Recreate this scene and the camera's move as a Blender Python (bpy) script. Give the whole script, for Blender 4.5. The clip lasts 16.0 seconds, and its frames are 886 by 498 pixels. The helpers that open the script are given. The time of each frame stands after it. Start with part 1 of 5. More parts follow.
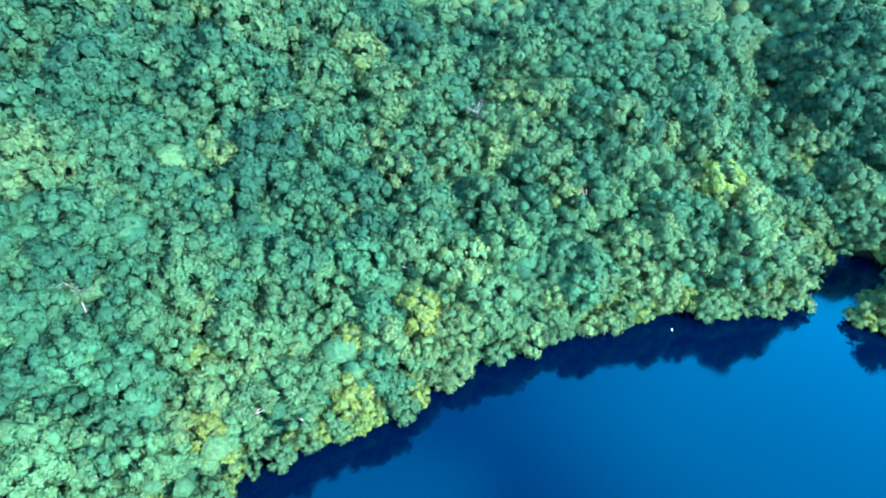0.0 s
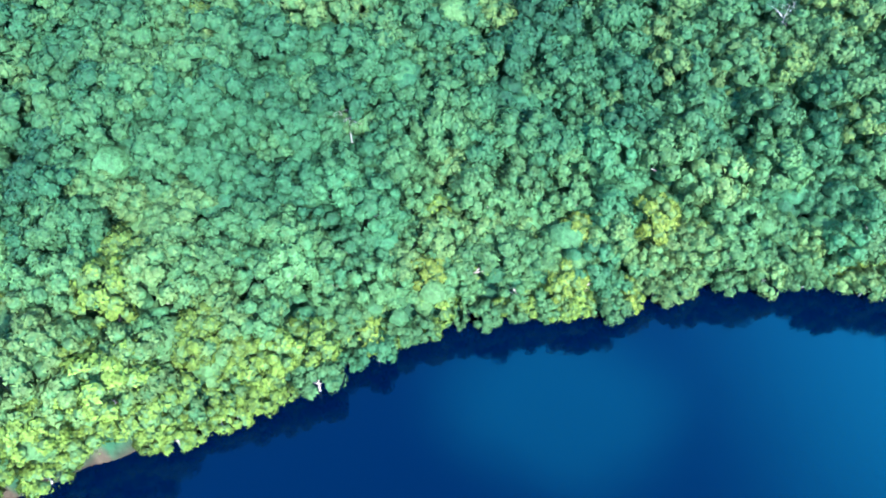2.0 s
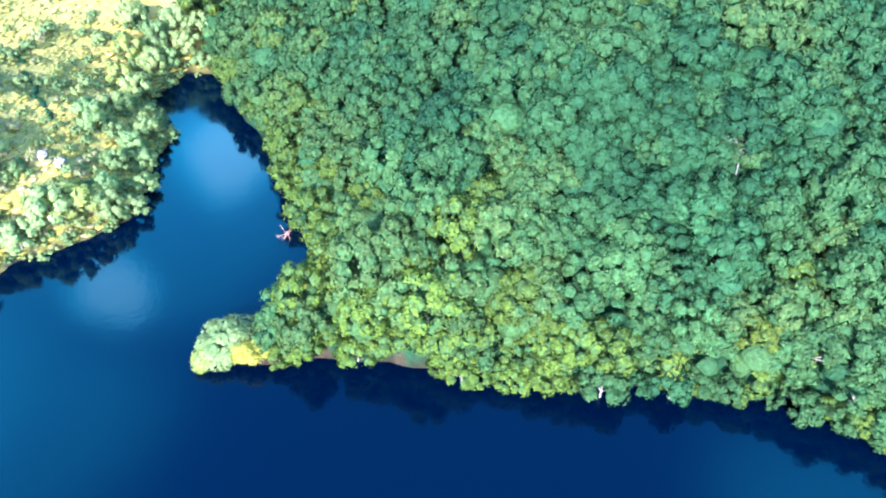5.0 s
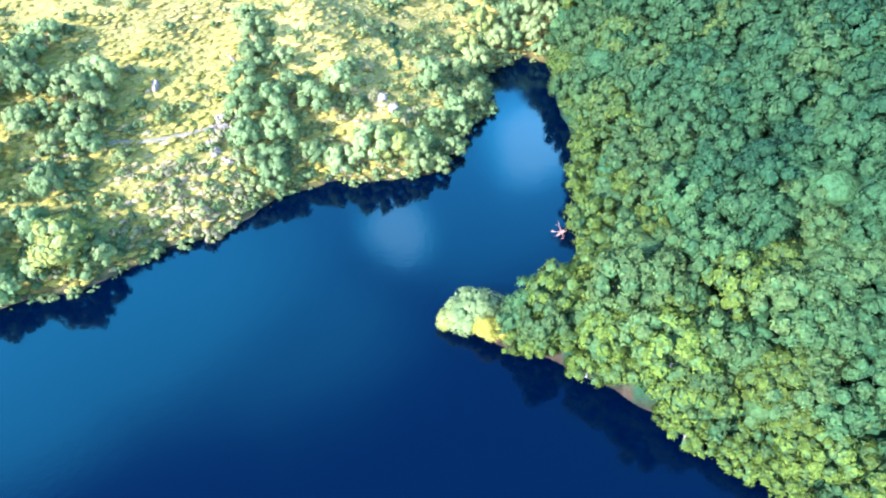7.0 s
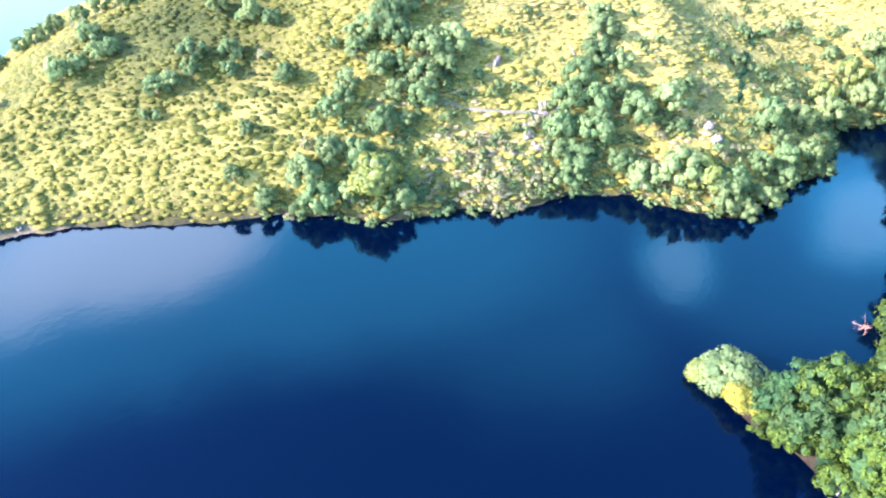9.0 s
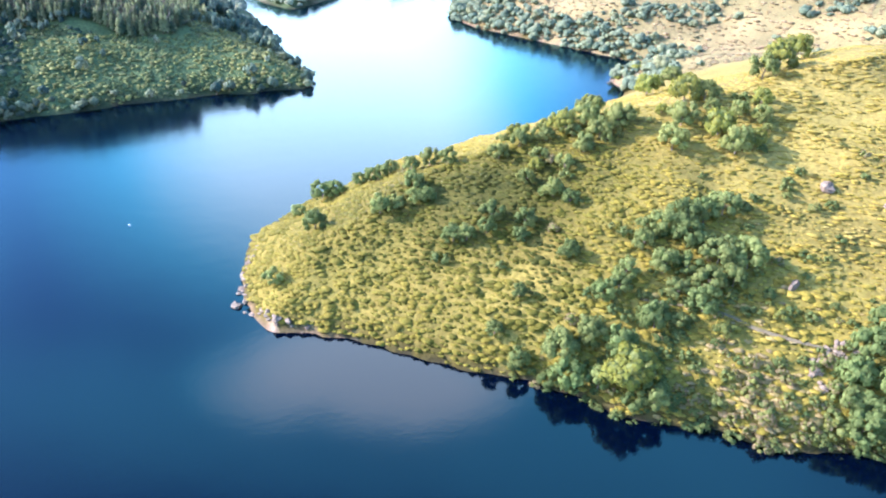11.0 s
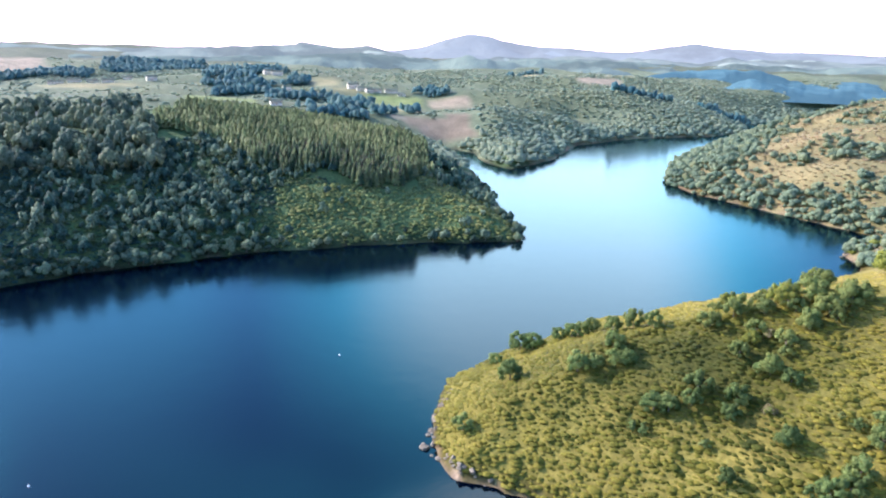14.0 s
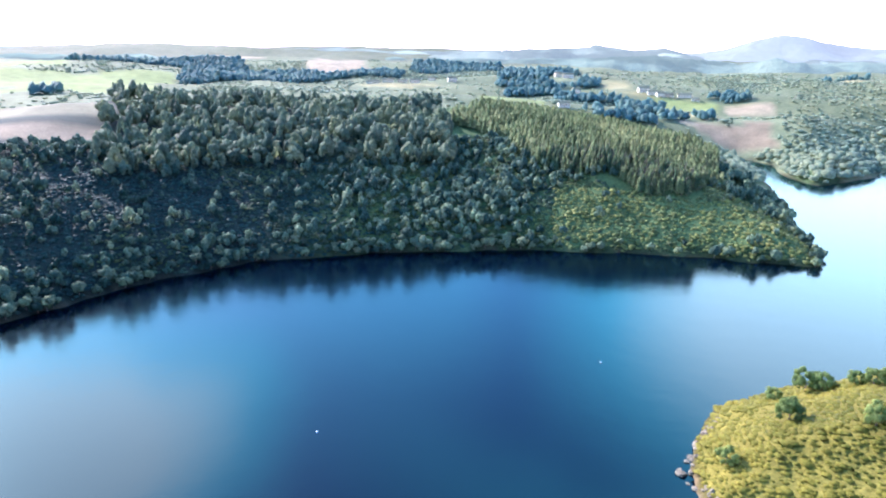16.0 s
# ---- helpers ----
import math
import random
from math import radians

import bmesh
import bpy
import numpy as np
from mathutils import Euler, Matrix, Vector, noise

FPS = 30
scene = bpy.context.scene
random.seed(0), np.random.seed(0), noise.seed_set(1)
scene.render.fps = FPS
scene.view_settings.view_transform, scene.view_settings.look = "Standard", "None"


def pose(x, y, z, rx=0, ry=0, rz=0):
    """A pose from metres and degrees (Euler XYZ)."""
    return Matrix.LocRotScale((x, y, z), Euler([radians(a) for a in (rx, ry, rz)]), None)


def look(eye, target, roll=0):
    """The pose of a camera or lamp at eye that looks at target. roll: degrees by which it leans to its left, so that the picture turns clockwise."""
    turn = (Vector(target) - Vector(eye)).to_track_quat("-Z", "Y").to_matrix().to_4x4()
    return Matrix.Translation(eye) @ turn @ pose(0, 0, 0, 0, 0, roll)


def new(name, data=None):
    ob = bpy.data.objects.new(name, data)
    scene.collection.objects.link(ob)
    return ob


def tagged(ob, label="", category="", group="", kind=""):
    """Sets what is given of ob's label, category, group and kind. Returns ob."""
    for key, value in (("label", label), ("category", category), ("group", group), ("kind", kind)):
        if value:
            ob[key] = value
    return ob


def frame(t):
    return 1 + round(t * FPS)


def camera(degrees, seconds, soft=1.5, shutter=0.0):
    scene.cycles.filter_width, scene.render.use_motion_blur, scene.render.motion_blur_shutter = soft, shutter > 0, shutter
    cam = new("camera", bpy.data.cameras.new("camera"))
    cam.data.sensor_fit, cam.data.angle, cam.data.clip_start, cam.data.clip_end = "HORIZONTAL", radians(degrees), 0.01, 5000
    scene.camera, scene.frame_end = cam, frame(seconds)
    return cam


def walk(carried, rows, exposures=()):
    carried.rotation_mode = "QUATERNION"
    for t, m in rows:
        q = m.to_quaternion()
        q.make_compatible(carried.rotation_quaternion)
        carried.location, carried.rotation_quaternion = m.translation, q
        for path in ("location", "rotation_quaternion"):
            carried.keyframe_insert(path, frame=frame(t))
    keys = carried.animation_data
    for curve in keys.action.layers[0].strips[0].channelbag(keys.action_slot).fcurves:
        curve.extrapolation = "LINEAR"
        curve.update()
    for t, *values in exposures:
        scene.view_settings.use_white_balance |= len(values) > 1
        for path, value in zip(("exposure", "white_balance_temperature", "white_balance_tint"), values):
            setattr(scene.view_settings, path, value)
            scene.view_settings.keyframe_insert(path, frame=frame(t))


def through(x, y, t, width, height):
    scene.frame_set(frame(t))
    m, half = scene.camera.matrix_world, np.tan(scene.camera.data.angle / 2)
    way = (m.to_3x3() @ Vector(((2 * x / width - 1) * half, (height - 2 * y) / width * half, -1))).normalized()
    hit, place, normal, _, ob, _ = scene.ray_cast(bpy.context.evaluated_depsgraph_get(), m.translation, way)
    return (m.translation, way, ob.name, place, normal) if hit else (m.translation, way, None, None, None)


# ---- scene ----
# A drone hovering 80 m over a reservoir, turning to its left.
cam = camera(64.2, 16.0, soft=2.0)
PATH = [
    (0.0, pose(0, 0, 80, 58.15, -0.00, 0.00)),
    (0.5, pose(0, 0, 80, 54.84, 0.05, 5.04)),
    (1.0, pose(0, 0, 80, 50.17, 0.04, 12.04)),
    (1.5, pose(0, 0, 80, 48.76, -0.03, 18.35)),
    (2.0, pose(0, 0, 80, 48.66, -0.11, 23.67)),
    (2.5, pose(0, 0, 80, 48.55, -0.14, 30.04)),
    (3.0, pose(0, 0, 80, 48.57, -0.13, 35.14)),
    (3.2, pose(0, 0, 80, 48.57, -0.08, 38.74)),
    (5.3, pose(0, 0, 80, 48.73, 0.07, 63.38)),
    (5.5, pose(0, 0, 80, 48.86, -0.08, 66.96)),
    (6.0, pose(0, 0, 80, 48.93, -0.12, 75.11)),
    (6.5, pose(0, 0, 80, 48.94, -0.27, 82.13)),
    (7.0, pose(0, 0, 80, 48.89, -0.31, 87.79)),
    (7.5, pose(0, 0, 80, 48.86, -0.33, 94.19)),
    (8.0, pose(0, 0, 80, 48.85, -0.38, 100.04)),
    (8.5, pose(0, 0, 80, 48.87, -0.42, 107.20)),
    (9.0, pose(0, 0, 80, 48.91, -0.39, 116.76)),
    (9.5, pose(0, 0, 80, 48.90, -0.40, 125.83)),
    (10.0, pose(0, 0, 80, 51.61, -0.41, 132.99)),
    (10.2, pose(0, 0, 80, 53.08, -0.45, 135.84)),
    (12.3, pose(0, 0, 80, 74.64, -1.23, 144.80)),
    (12.5, pose(0, 0, 80, 74.75, -1.20, 144.82)),
    (13.0, pose(0, 0, 80, 74.68, -1.22, 150.91)),
    (13.5, pose(0, 0, 80, 74.69, -1.05, 155.21)),
    (14.0, pose(0, 0, 80, 74.74, -0.95, 159.38)),
    (14.5, pose(0, 0, 80, 74.77, -0.80, 164.22)),
    (15.0, pose(0, 0, 80, 74.60, -0.90, 170.36)),
    (15.5, pose(0, 0, 80, 74.60, -0.84, 176.33)),
    (16.0, pose(0, 0, 80, 74.58, -0.92, 181.98)),
]
# seconds, stops, kelvin, tint
EXPOSURES = [
    (0.0, 3.25, 4550, 21),
    (3.2, 3.2, 5050, 21),
    (5.3, 2.95, 4950, 24),
    (7.0, 2.9, 5050, 31),
    (10.2, 2.68, 5600, 41),
    (12.3, 1.0, 6100, 31),
    (16.0, 1.8, 5850, 30),
]
walk(cam, PATH, EXPOSURES)

# ---- sky and sun ----
SUN_YAW, SUN_UP = radians(224), radians(29)
sun_way = Vector((-math.sin(SUN_YAW) * math.cos(SUN_UP), math.cos(SUN_YAW) * math.cos(SUN_UP), math.sin(SUN_UP)))

world = bpy.data.worlds.new("sky")
scene.world = world
world.use_nodes = True
wn, wl = world.node_tree.nodes, world.node_tree.links
wn.clear()
sky = wn.new("ShaderNodeTexSky")
sky.sky_type, sky.sun_disc = "NISHITA", False
sky.sun_elevation, sky.sun_rotation = SUN_UP, math.atan2(sun_way.x, sun_way.y)
sky.air_density, sky.dust_density, sky.ozone_density = 1.0, 1.5, 4.0
# broken thin cloud: bearing and height over the horizon, half widths (degrees), thickness
CLOUDS = [
    (151, 16, 19, 18, 0.87), (148, 37, 15, 5, 0.95), (142, 41, 40, 8, 0.52), (214, 28, 16, 9, 0.92), (187, 21, 13, 9, 0.36), (92, 39, 4, 3, 0.72),
    (80, 31, 5, 4, 0.72), (126, 43, 22, 8, 0.55), (106, 47, 12, 8, 0.38), (8, 52, 10, 8, 0.38), (320, 40, 26, 16, 0.47), (86, 35, 16, 10, 0.38), (250, 30, 26, 16, 0.9), (285, 22, 20, 9, 0.8),
]
coord = wn.new("ShaderNodeTexCoord")
parts_xyz = wn.new("ShaderNodeSeparateXYZ")
wl.new(coord.outputs["Generated"], parts_xyz.inputs[0])
rag = wn.new("ShaderNodeTexNoise")
rag.inputs["Scale"].default_value, rag.inputs["Detail"].default_value = 3.2, 4.0
wl.new(coord.outputs["Generated"], rag.inputs["Vector"])
centred = wn.new("ShaderNodeVectorMath")
centred.operation = "SUBTRACT"
centred.inputs[1].default_value = (0.5, 0.5, 0.5)
wl.new(rag.outputs["Color"], centred.inputs[0])
small = wn.new("ShaderNodeVectorMath")
small.operation = "SCALE"
small.inputs["Scale"].default_value = 0.16
wl.new(centred.outputs[0], small.inputs[0])
frayed = wn.new("ShaderNodeVectorMath")
wl.new(coord.outputs["Generated"], frayed.inputs[0])
wl.new(small.outputs[0], frayed.inputs[1])
sum_of = None
for bearing, up, wide, tall, dense in CLOUDS:
    b, e = radians(bearing), radians(up)
    here = wn.new("ShaderNodeMapping")
    here.vector_type = "TEXTURE"
    here.inputs["Location"].default_value = (-math.sin(b) * math.cos(e), math.cos(b) * math.cos(e), math.sin(e))
    here.inputs["Rotation"].default_value = (e, 0, b)
    here.inputs["Scale"].default_value = (1.6 * radians(wide), 1.2, 1.6 * radians(tall))
    wl.new(frayed.outputs[0], here.inputs["Vector"])
    puff = wn.new("ShaderNodeTexGradient")
    puff.gradient_type = "SPHERICAL"
    wl.new(here.outputs[0], puff.inputs[0])
    soft_edge = wn.new("ShaderNodeMapRange")
    soft_edge.interpolation_type = "SMOOTHSTEP"
    soft_edge.inputs["From Max"].default_value, soft_edge.inputs["To Max"].default_value = 0.75, dense
    wl.new(puff.outputs["Fac"], soft_edge.inputs["Value"])
    if sum_of is None:
        sum_of = soft_edge.outputs["Result"]
    else:
        most = wn.new("ShaderNodeMath")
        most.operation = "SMOOTH_MAX"
        most.inputs[2].default_value = 0.15
        wl.new(sum_of, most.inputs[0])
        wl.new(soft_edge.outputs["Result"], most.inputs[1])
        sum_of = most.outputs[0]
thick = wn.new("ShaderNodeMath")
thick.operation = "POWER"
thick.inputs[1].default_value = 1.6
wl.new(sum_of, thick.inputs[0])
tone = wn.new("ShaderNodeValToRGB")
tone.color_ramp.elements[0].position, tone.color_ramp.elements[0].color = 0.60, (4.0, 15.0, 18.2, 1)
tone.color_ramp.elements[1].position, tone.color_ramp.elements[1].color = 1.0, (26.0, 17.4, 16.4, 1)
wl.new(sum_of, tone.inputs["Fac"])
blend = wn.new("ShaderNodeMix")
blend.data_type = "RGBA"
wl.new(thick.outputs[0], blend.inputs["Factor"])
deep = wn.new("ShaderNodeMix")
deep.data_type, deep.blend_type = "RGBA", "MULTIPLY"
deep.inputs["Factor"].default_value = 1.0
deep.inputs["B"].default_value = (0.76, 0.88, 1.16, 1)
wl.new(sky.outputs[0], deep.inputs["A"])
wl.new(deep.outputs["Result"], blend.inputs["A"])
wl.new(tone.outputs["Color"], blend.inputs["B"])
# the air whitens towards the horizon
low = wn.new("ShaderNodeMapRange")
low.interpolation_type = "SMOOTHSTEP"
low.inputs["From Min"].default_value, low.inputs["From Max"].default_value = -0.02, 0.27
low.inputs["To Min"].default_value, low.inputs["To Max"].default_value = 1.0, 0.0
wl.new(parts_xyz.outputs["Z"], low.inputs["Value"])
hazy = wn.new("ShaderNodeMix")
hazy.data_type = "RGBA"
hazy.inputs["B"].default_value = (14.5, 11.0, 11.8, 1)
wl.new(low.outputs["Result"], hazy.inputs["Factor"])
wl.new(blend.outputs["Result"], hazy.inputs["A"])
back = wn.new("ShaderNodeBackground")
back.inputs["Strength"].default_value = 0.15
wl.new(hazy.outputs["Result"], back.inputs["Color"])
out = wn.new("ShaderNodeOutputWorld")
wl.new(back.outputs[0], out.inputs["Surface"])

sun_data = bpy.data.lights.new("sun", "SUN")
sun_data.energy, sun_data.angle, sun_data.color = 4.7, radians(0.5), (1.0, 0.94, 0.84)
sun = new("sun", sun_data)
sun.matrix_world = look(sun_way * 300, (0, 0, 0))

# ---- materials ----
def material(name):
    m = bpy.data.materials.new(name)
    m.use_nodes = True
    nt = m.node_tree
    return m, nt.nodes, nt.links, nt.nodes["Principled BSDF"]


def add_noise(nodes, links, scale, detail=4.0, rough=0.6, source="Object"):
    tc = nodes.new("ShaderNodeTexCoord")
    n = nodes.new("ShaderNodeTexNoise")
    n.inputs["Scale"].default_value, n.inputs["Detail"].default_value, n.inputs["Roughness"].default_value = scale, detail, rough
    links.new(tc.outputs[source], n.inputs["Vector"])
    return n


def ramp_of(nodes, links, source, stops):
    r = nodes.new("ShaderNodeValToRGB")
    r.color_ramp.elements[0].position, r.color_ramp.elements[0].color = stops[0][0], (*stops[0][1], 1)
    r.color_ramp.elements[1].position, r.color_ramp.elements[1].color = stops[-1][0], (*stops[-1][1], 1)
    for at, c in stops[1:-1]:
        r.color_ramp.elements.new(at).color = (*c, 1)
    links.new(source, r.inputs["Fac"])
    return r


def mixed(nodes, links, how, fac, a, b):
    m = nodes.new("ShaderNodeMix")
    m.data_type, m.blend_type = "RGBA", how
    for socket, v in (("Factor", fac), ("A", a), ("B", b)):
        if isinstance(v, (int, float)):
            m.inputs[socket].default_value = v
        elif isinstance(v, tuple):
            m.inputs[socket].default_value = (*v, 1)
        else:
            links.new(v, m.inputs[socket])
    return m.outputs["Result"]


def bumped(nodes, links, bsdf, height, strength, distance):
    b = nodes.new("ShaderNodeBump")
    b.inputs["Strength"].default_value, b.inputs["Distance"].default_value = strength, distance
    links.new(height, b.inputs["Height"])
    links.new(b.outputs["Normal"], bsdf.inputs["Normal"])


def leaf_material(name, stops, rough=0.7, spread=0.35, through=0.25, grain_size=1.6, mottle=0.4):
    """Foliage: the colour follows the plant's own tint, varied leaf by leaf."""
    m, n, l, p = material(name)
    att = n.new("ShaderNodeAttribute")
    att.attribute_name = "tint"
    info = n.new("ShaderNodeObjectInfo")
    geo = n.new("ShaderNodeNewGeometry")
    ramp = ramp_of(n, l, att.outputs["Fac"], stops)
    vary = n.new("ShaderNodeMapRange")
    vary.inputs["To Min"].default_value, vary.inputs["To Max"].default_value = 1 - spread, 1 + spread
    l.new(geo.outputs["Random Per Island"], vary.inputs["Value"])
    obj = n.new("ShaderNodeMapRange")
    obj.inputs["To Min"].default_value, obj.inputs["To Max"].default_value = 0.8, 1.2
    l.new(info.outputs["Random"], obj.inputs["Value"])
    both = n.new("ShaderNodeMath")
    both.operation = "MULTIPLY"
    grain = add_noise(n, l, grain_size, 3.0, 0.7)
    speck = n.new("ShaderNodeMapRange")
    speck.inputs["From Min"].default_value, speck.inputs["From Max"].default_value = 0.36, 0.64
    speck.inputs["To Min"].default_value, speck.inputs["To Max"].default_value = 1 - mottle, 1 + mottle
    l.new(grain.outputs["Fac"], speck.inputs["Value"])
    mottled = n.new("ShaderNodeMath")
    mottled.operation = "MULTIPLY"
    l.new(vary.outputs["Result"], mottled.inputs[0])
    l.new(speck.outputs["Result"], mottled.inputs[1])
    l.new(mottled.outputs[0], both.inputs[0])
    l.new(obj.outputs["Result"], both.inputs[1])
    relief = n.new("ShaderNodeBump")
    relief.inputs["Strength"].default_value, relief.inputs["Distance"].default_value = min(1.0, 2.5 * mottle), 0.9 / grain_size
    l.new(grain.outputs["Fac"], relief.inputs["Height"])
    l.new(relief.outputs["Normal"], p.inputs["Normal"])
    scaled = n.new("ShaderNodeVectorMath")
    scaled.operation = "SCALE"
    l.new(ramp.outputs["Color"], scaled.inputs[0])
    l.new(both.outputs[0], scaled.inputs["Scale"])
    l.new(scaled.outputs[0], p.inputs["Base Color"])
    p.inputs["Roughness"].default_value = rough
    p.inputs["Specular IOR Level"].default_value = 0.12
    trans = n.new("ShaderNodeBsdfTranslucent")
    l.new(scaled.outputs[0], trans.inputs["Color"])
    mix = n.new("ShaderNodeMixShader")
    mix.inputs[0].default_value = through
    l.new(p.outputs[0], mix.inputs[1])
    l.new(trans.outputs[0], mix.inputs[2])
    l.new(mix.outputs[0], n["Material Output"].inputs["Surface"])
    return m


def plain_material(name, colour, rough=0.8, scale=2.0, spread=0.3, bump=0.3, distance=0.05):
    m, n, l, p = material(name)
    a = add_noise(n, l, scale)
    b = add_noise(n, l, scale * 0.13, 3)
    dark, light = tuple(c * (1 - spread) for c in colour), tuple(c * (1 + spread) for c in colour)
    r = ramp_of(n, l, a.outputs["Fac"], [(0.3, dark), (0.7, light)])
    r2 = ramp_of(n, l, b.outputs["Fac"], [(0.3, (0.75, 0.75, 0.75)), (0.7, (1.15, 1.12, 1.05))])
    l.new(mixed(n, l, "MULTIPLY", 1.0, r.outputs["Color"], r2.outputs["Color"]), p.inputs["Base Color"])
    p.inputs["Roughness"].default_value = rough
    bumped(n, l, p, a.outputs["Fac"], bump, distance)
    return m


OAK_LEAF = leaf_material("broadleaf_foliage", [
    (0.0, (0.010, 0.037, 0.013)), (0.3, (0.019, 0.060, 0.019)), (0.55, (0.034, 0.077, 0.020)),
    (0.72, (0.054, 0.090, 0.020)), (0.85, (0.064, 0.098, 0.010)), (0.95, (0.080, 0.108, 0.010)), (1.0, (0.120, 0.090, 0.048))], spread=0.15, through=0.42, mottle=0.33)
BANK_LEAF = leaf_material("grey_green_foliage", [(0.0, (0.014, 0.044, 0.034)), (0.4, (0.060, 0.112, 0.078)), (0.8, (0.170, 0.225, 0.128)), (1.0, (0.20, 0.23, 0.11))], spread=0.15, through=0.38)
PINE_LEAF = leaf_material("pine_needles", [(0.0, (0.036, 0.078, 0.044)), (0.5, (0.138, 0.184, 0.078)), (1.0, (0.265, 0.290, 0.130))], through=0.5)
# Far foliage, paler and bluer than nearby leaves: haze put into its colour.
FAR_LEAF = leaf_material("hazed_far_foliage", [(0.0, (0.052, 0.138, 0.140)), (0.25, (0.135, 0.205, 0.150)), (0.6, (0.245, 0.297, 0.186)), (1.0, (0.34, 0.36, 0.205))], spread=0.10, through=0.5)
HEATH_LEAF = leaf_material("heath_scrub", [
    (0.0, (0.032, 0.047, 0.009)), (0.2, (0.105, 0.110, 0.014)), (0.45, (0.226, 0.200, 0.028)), (0.7, (0.335, 0.278, 0.046)), (0.85, (0.375, 0.310, 0.090)), (1.0, (0.300, 0.240, 0.105))], spread=0.10, through=0.4, grain_size=3.0, mottle=0.2)
HEATH_TREE_LEAF = leaf_material("pale_olive_foliage", [(0.0, (0.074, 0.130, 0.042)), (0.4, (0.138, 0.195, 0.058)), (0.7, (0.200, 0.243, 0.072)), (0.86, (0.225, 0.248, 0.044)), (1.0, (0.30, 0.245, 0.125))], spread=0.12, through=0.5, mottle=0.26)
# The darkest stop holds the blue-black shade of the far bank.
SCRUB_LEAF = leaf_material("bracken_and_broom", [(0.0, (0.018, 0.052, 0.047)), (0.3, (0.060, 0.092, 0.042)), (0.6, (0.150, 0.175, 0.052)), (1.0, (0.240, 0.240, 0.075))], spread=0.2, through=0.4)
GOLD_LEAF = leaf_material("golden_foliage", [(0.0, (0.20, 0.20, 0.03)), (0.95, (0.30, 0.27, 0.03)), (1.0, (0.30, 0.27, 0.03))], spread=0.2, through=0.4)
MOOR_LEAF = leaf_material("brown_moor_scrub", [(0.0, (0.13, 0.15, 0.06)), (0.6, (0.26, 0.22, 0.115)), (1.0, (0.37, 0.29, 0.17))], spread=0.14, through=0.6)
BARK = plain_material("bark", (0.16, 0.13, 0.10), 0.9, 6.0)
DEADWOOD = plain_material("bleached_dead_wood", (0.14, 0.13, 0.11), 0.85, 8.0)
TRACK = plain_material("dry_earth", (0.115, 0.098, 0.050), 0.95, 3.0)
RUST = plain_material("dead_brown_wood", (0.36, 0.20, 0.13), 0.9, 5.0)
WALL = plain_material("whitewashed_wall", (0.56, 0.55, 0.42), 0.9, 0.8, 0.08)
TILE = plain_material("clay_roof_tiles", (0.12, 0.135, 0.085), 0.9, 1.5)
PANE = plain_material("dark_window_glass", (0.03, 0.035, 0.04), 0.15, 1.0, 0.1, 0.0)
TIMBER = plain_material("brown_timber", (0.17, 0.10, 0.06), 0.7, 3.0)
BUOY = plain_material("white_plastic", (0.8, 0.8, 0.78), 0.4, 3.0, 0.05, 0.05)
ROCK = plain_material("granite", (0.150, 0.122, 0.080), 0.85, 1.2, 0.35, 0.6, 0.2)

# ground: its cover colour, broken up by soil and grass at two scales
GROUND, gn, gl, gp = material("ground_cover")
cover = gn.new("ShaderNodeAttribute")
cover.attribute_name = "cover"
fine, broad = add_noise(gn, gl, 0.9, 6), add_noise(gn, gl, 0.06, 5)
fr = ramp_of(gn, gl, fine.outputs["Fac"], [(0.25, (0.55, 0.55, 0.5)), (0.75, (1.4, 1.35, 1.25))])
br = ramp_of(gn, gl, broad.outputs["Fac"], [(0.3, (0.72, 0.75, 0.7)), (0.7, (1.25, 1.2, 1.15))])
step1 = mixed(gn, gl, "MULTIPLY", 1.0, cover.outputs["Color"], fr.outputs["Color"])
gl.new(mixed(gn, gl, "MULTIPLY", 1.0, step1, br.outputs["Color"]), gp.inputs["Base Color"])
gp.inputs["Roughness"].default_value = 0.95
gp.inputs["Specular IOR Level"].default_value = 0.1
bumped(gn, gl, gp, fine.outputs["Fac"], 0.6, 0.5)

# lake water: a dark blue body under a mirror that keeps little red, a light breeze on it
WATER, tn, tl, tp = material("lake_water")
tp.inputs["Base Color"].default_value = (0.0001, 0.0011, 0.0048, 1)
tp.inputs["Roughness"].default_value = 0.6
tp.inputs["Specular IOR Level"].default_value = 0.0
mirror = tn.new("ShaderNodeBsdfGlossy")
mirror.inputs["Color"].default_value = (0.33, 0.66, 0.69, 1)
place = tn.new("ShaderNodeTexCoord")
where = tn.new("ShaderNodeSeparateXYZ")
tl.new(place.outputs["Object"], where.inputs[0])


def breeze(calm_value, windy_value):
    """From the sheltered inlet to the open reach of the lake."""
    r = tn.new("ShaderNodeMapRange")
    r.interpolation_type = "SMOOTHSTEP"
    r.inputs["From Min"].default_value, r.inputs["From Max"].default_value = -70.0, -230.0
    r.inputs["To Min"].default_value, r.inputs["To Max"].default_value = calm_value, windy_value
    tl.new(where.outputs["Y"], r.inputs["Value"])
    return r.outputs["Result"]


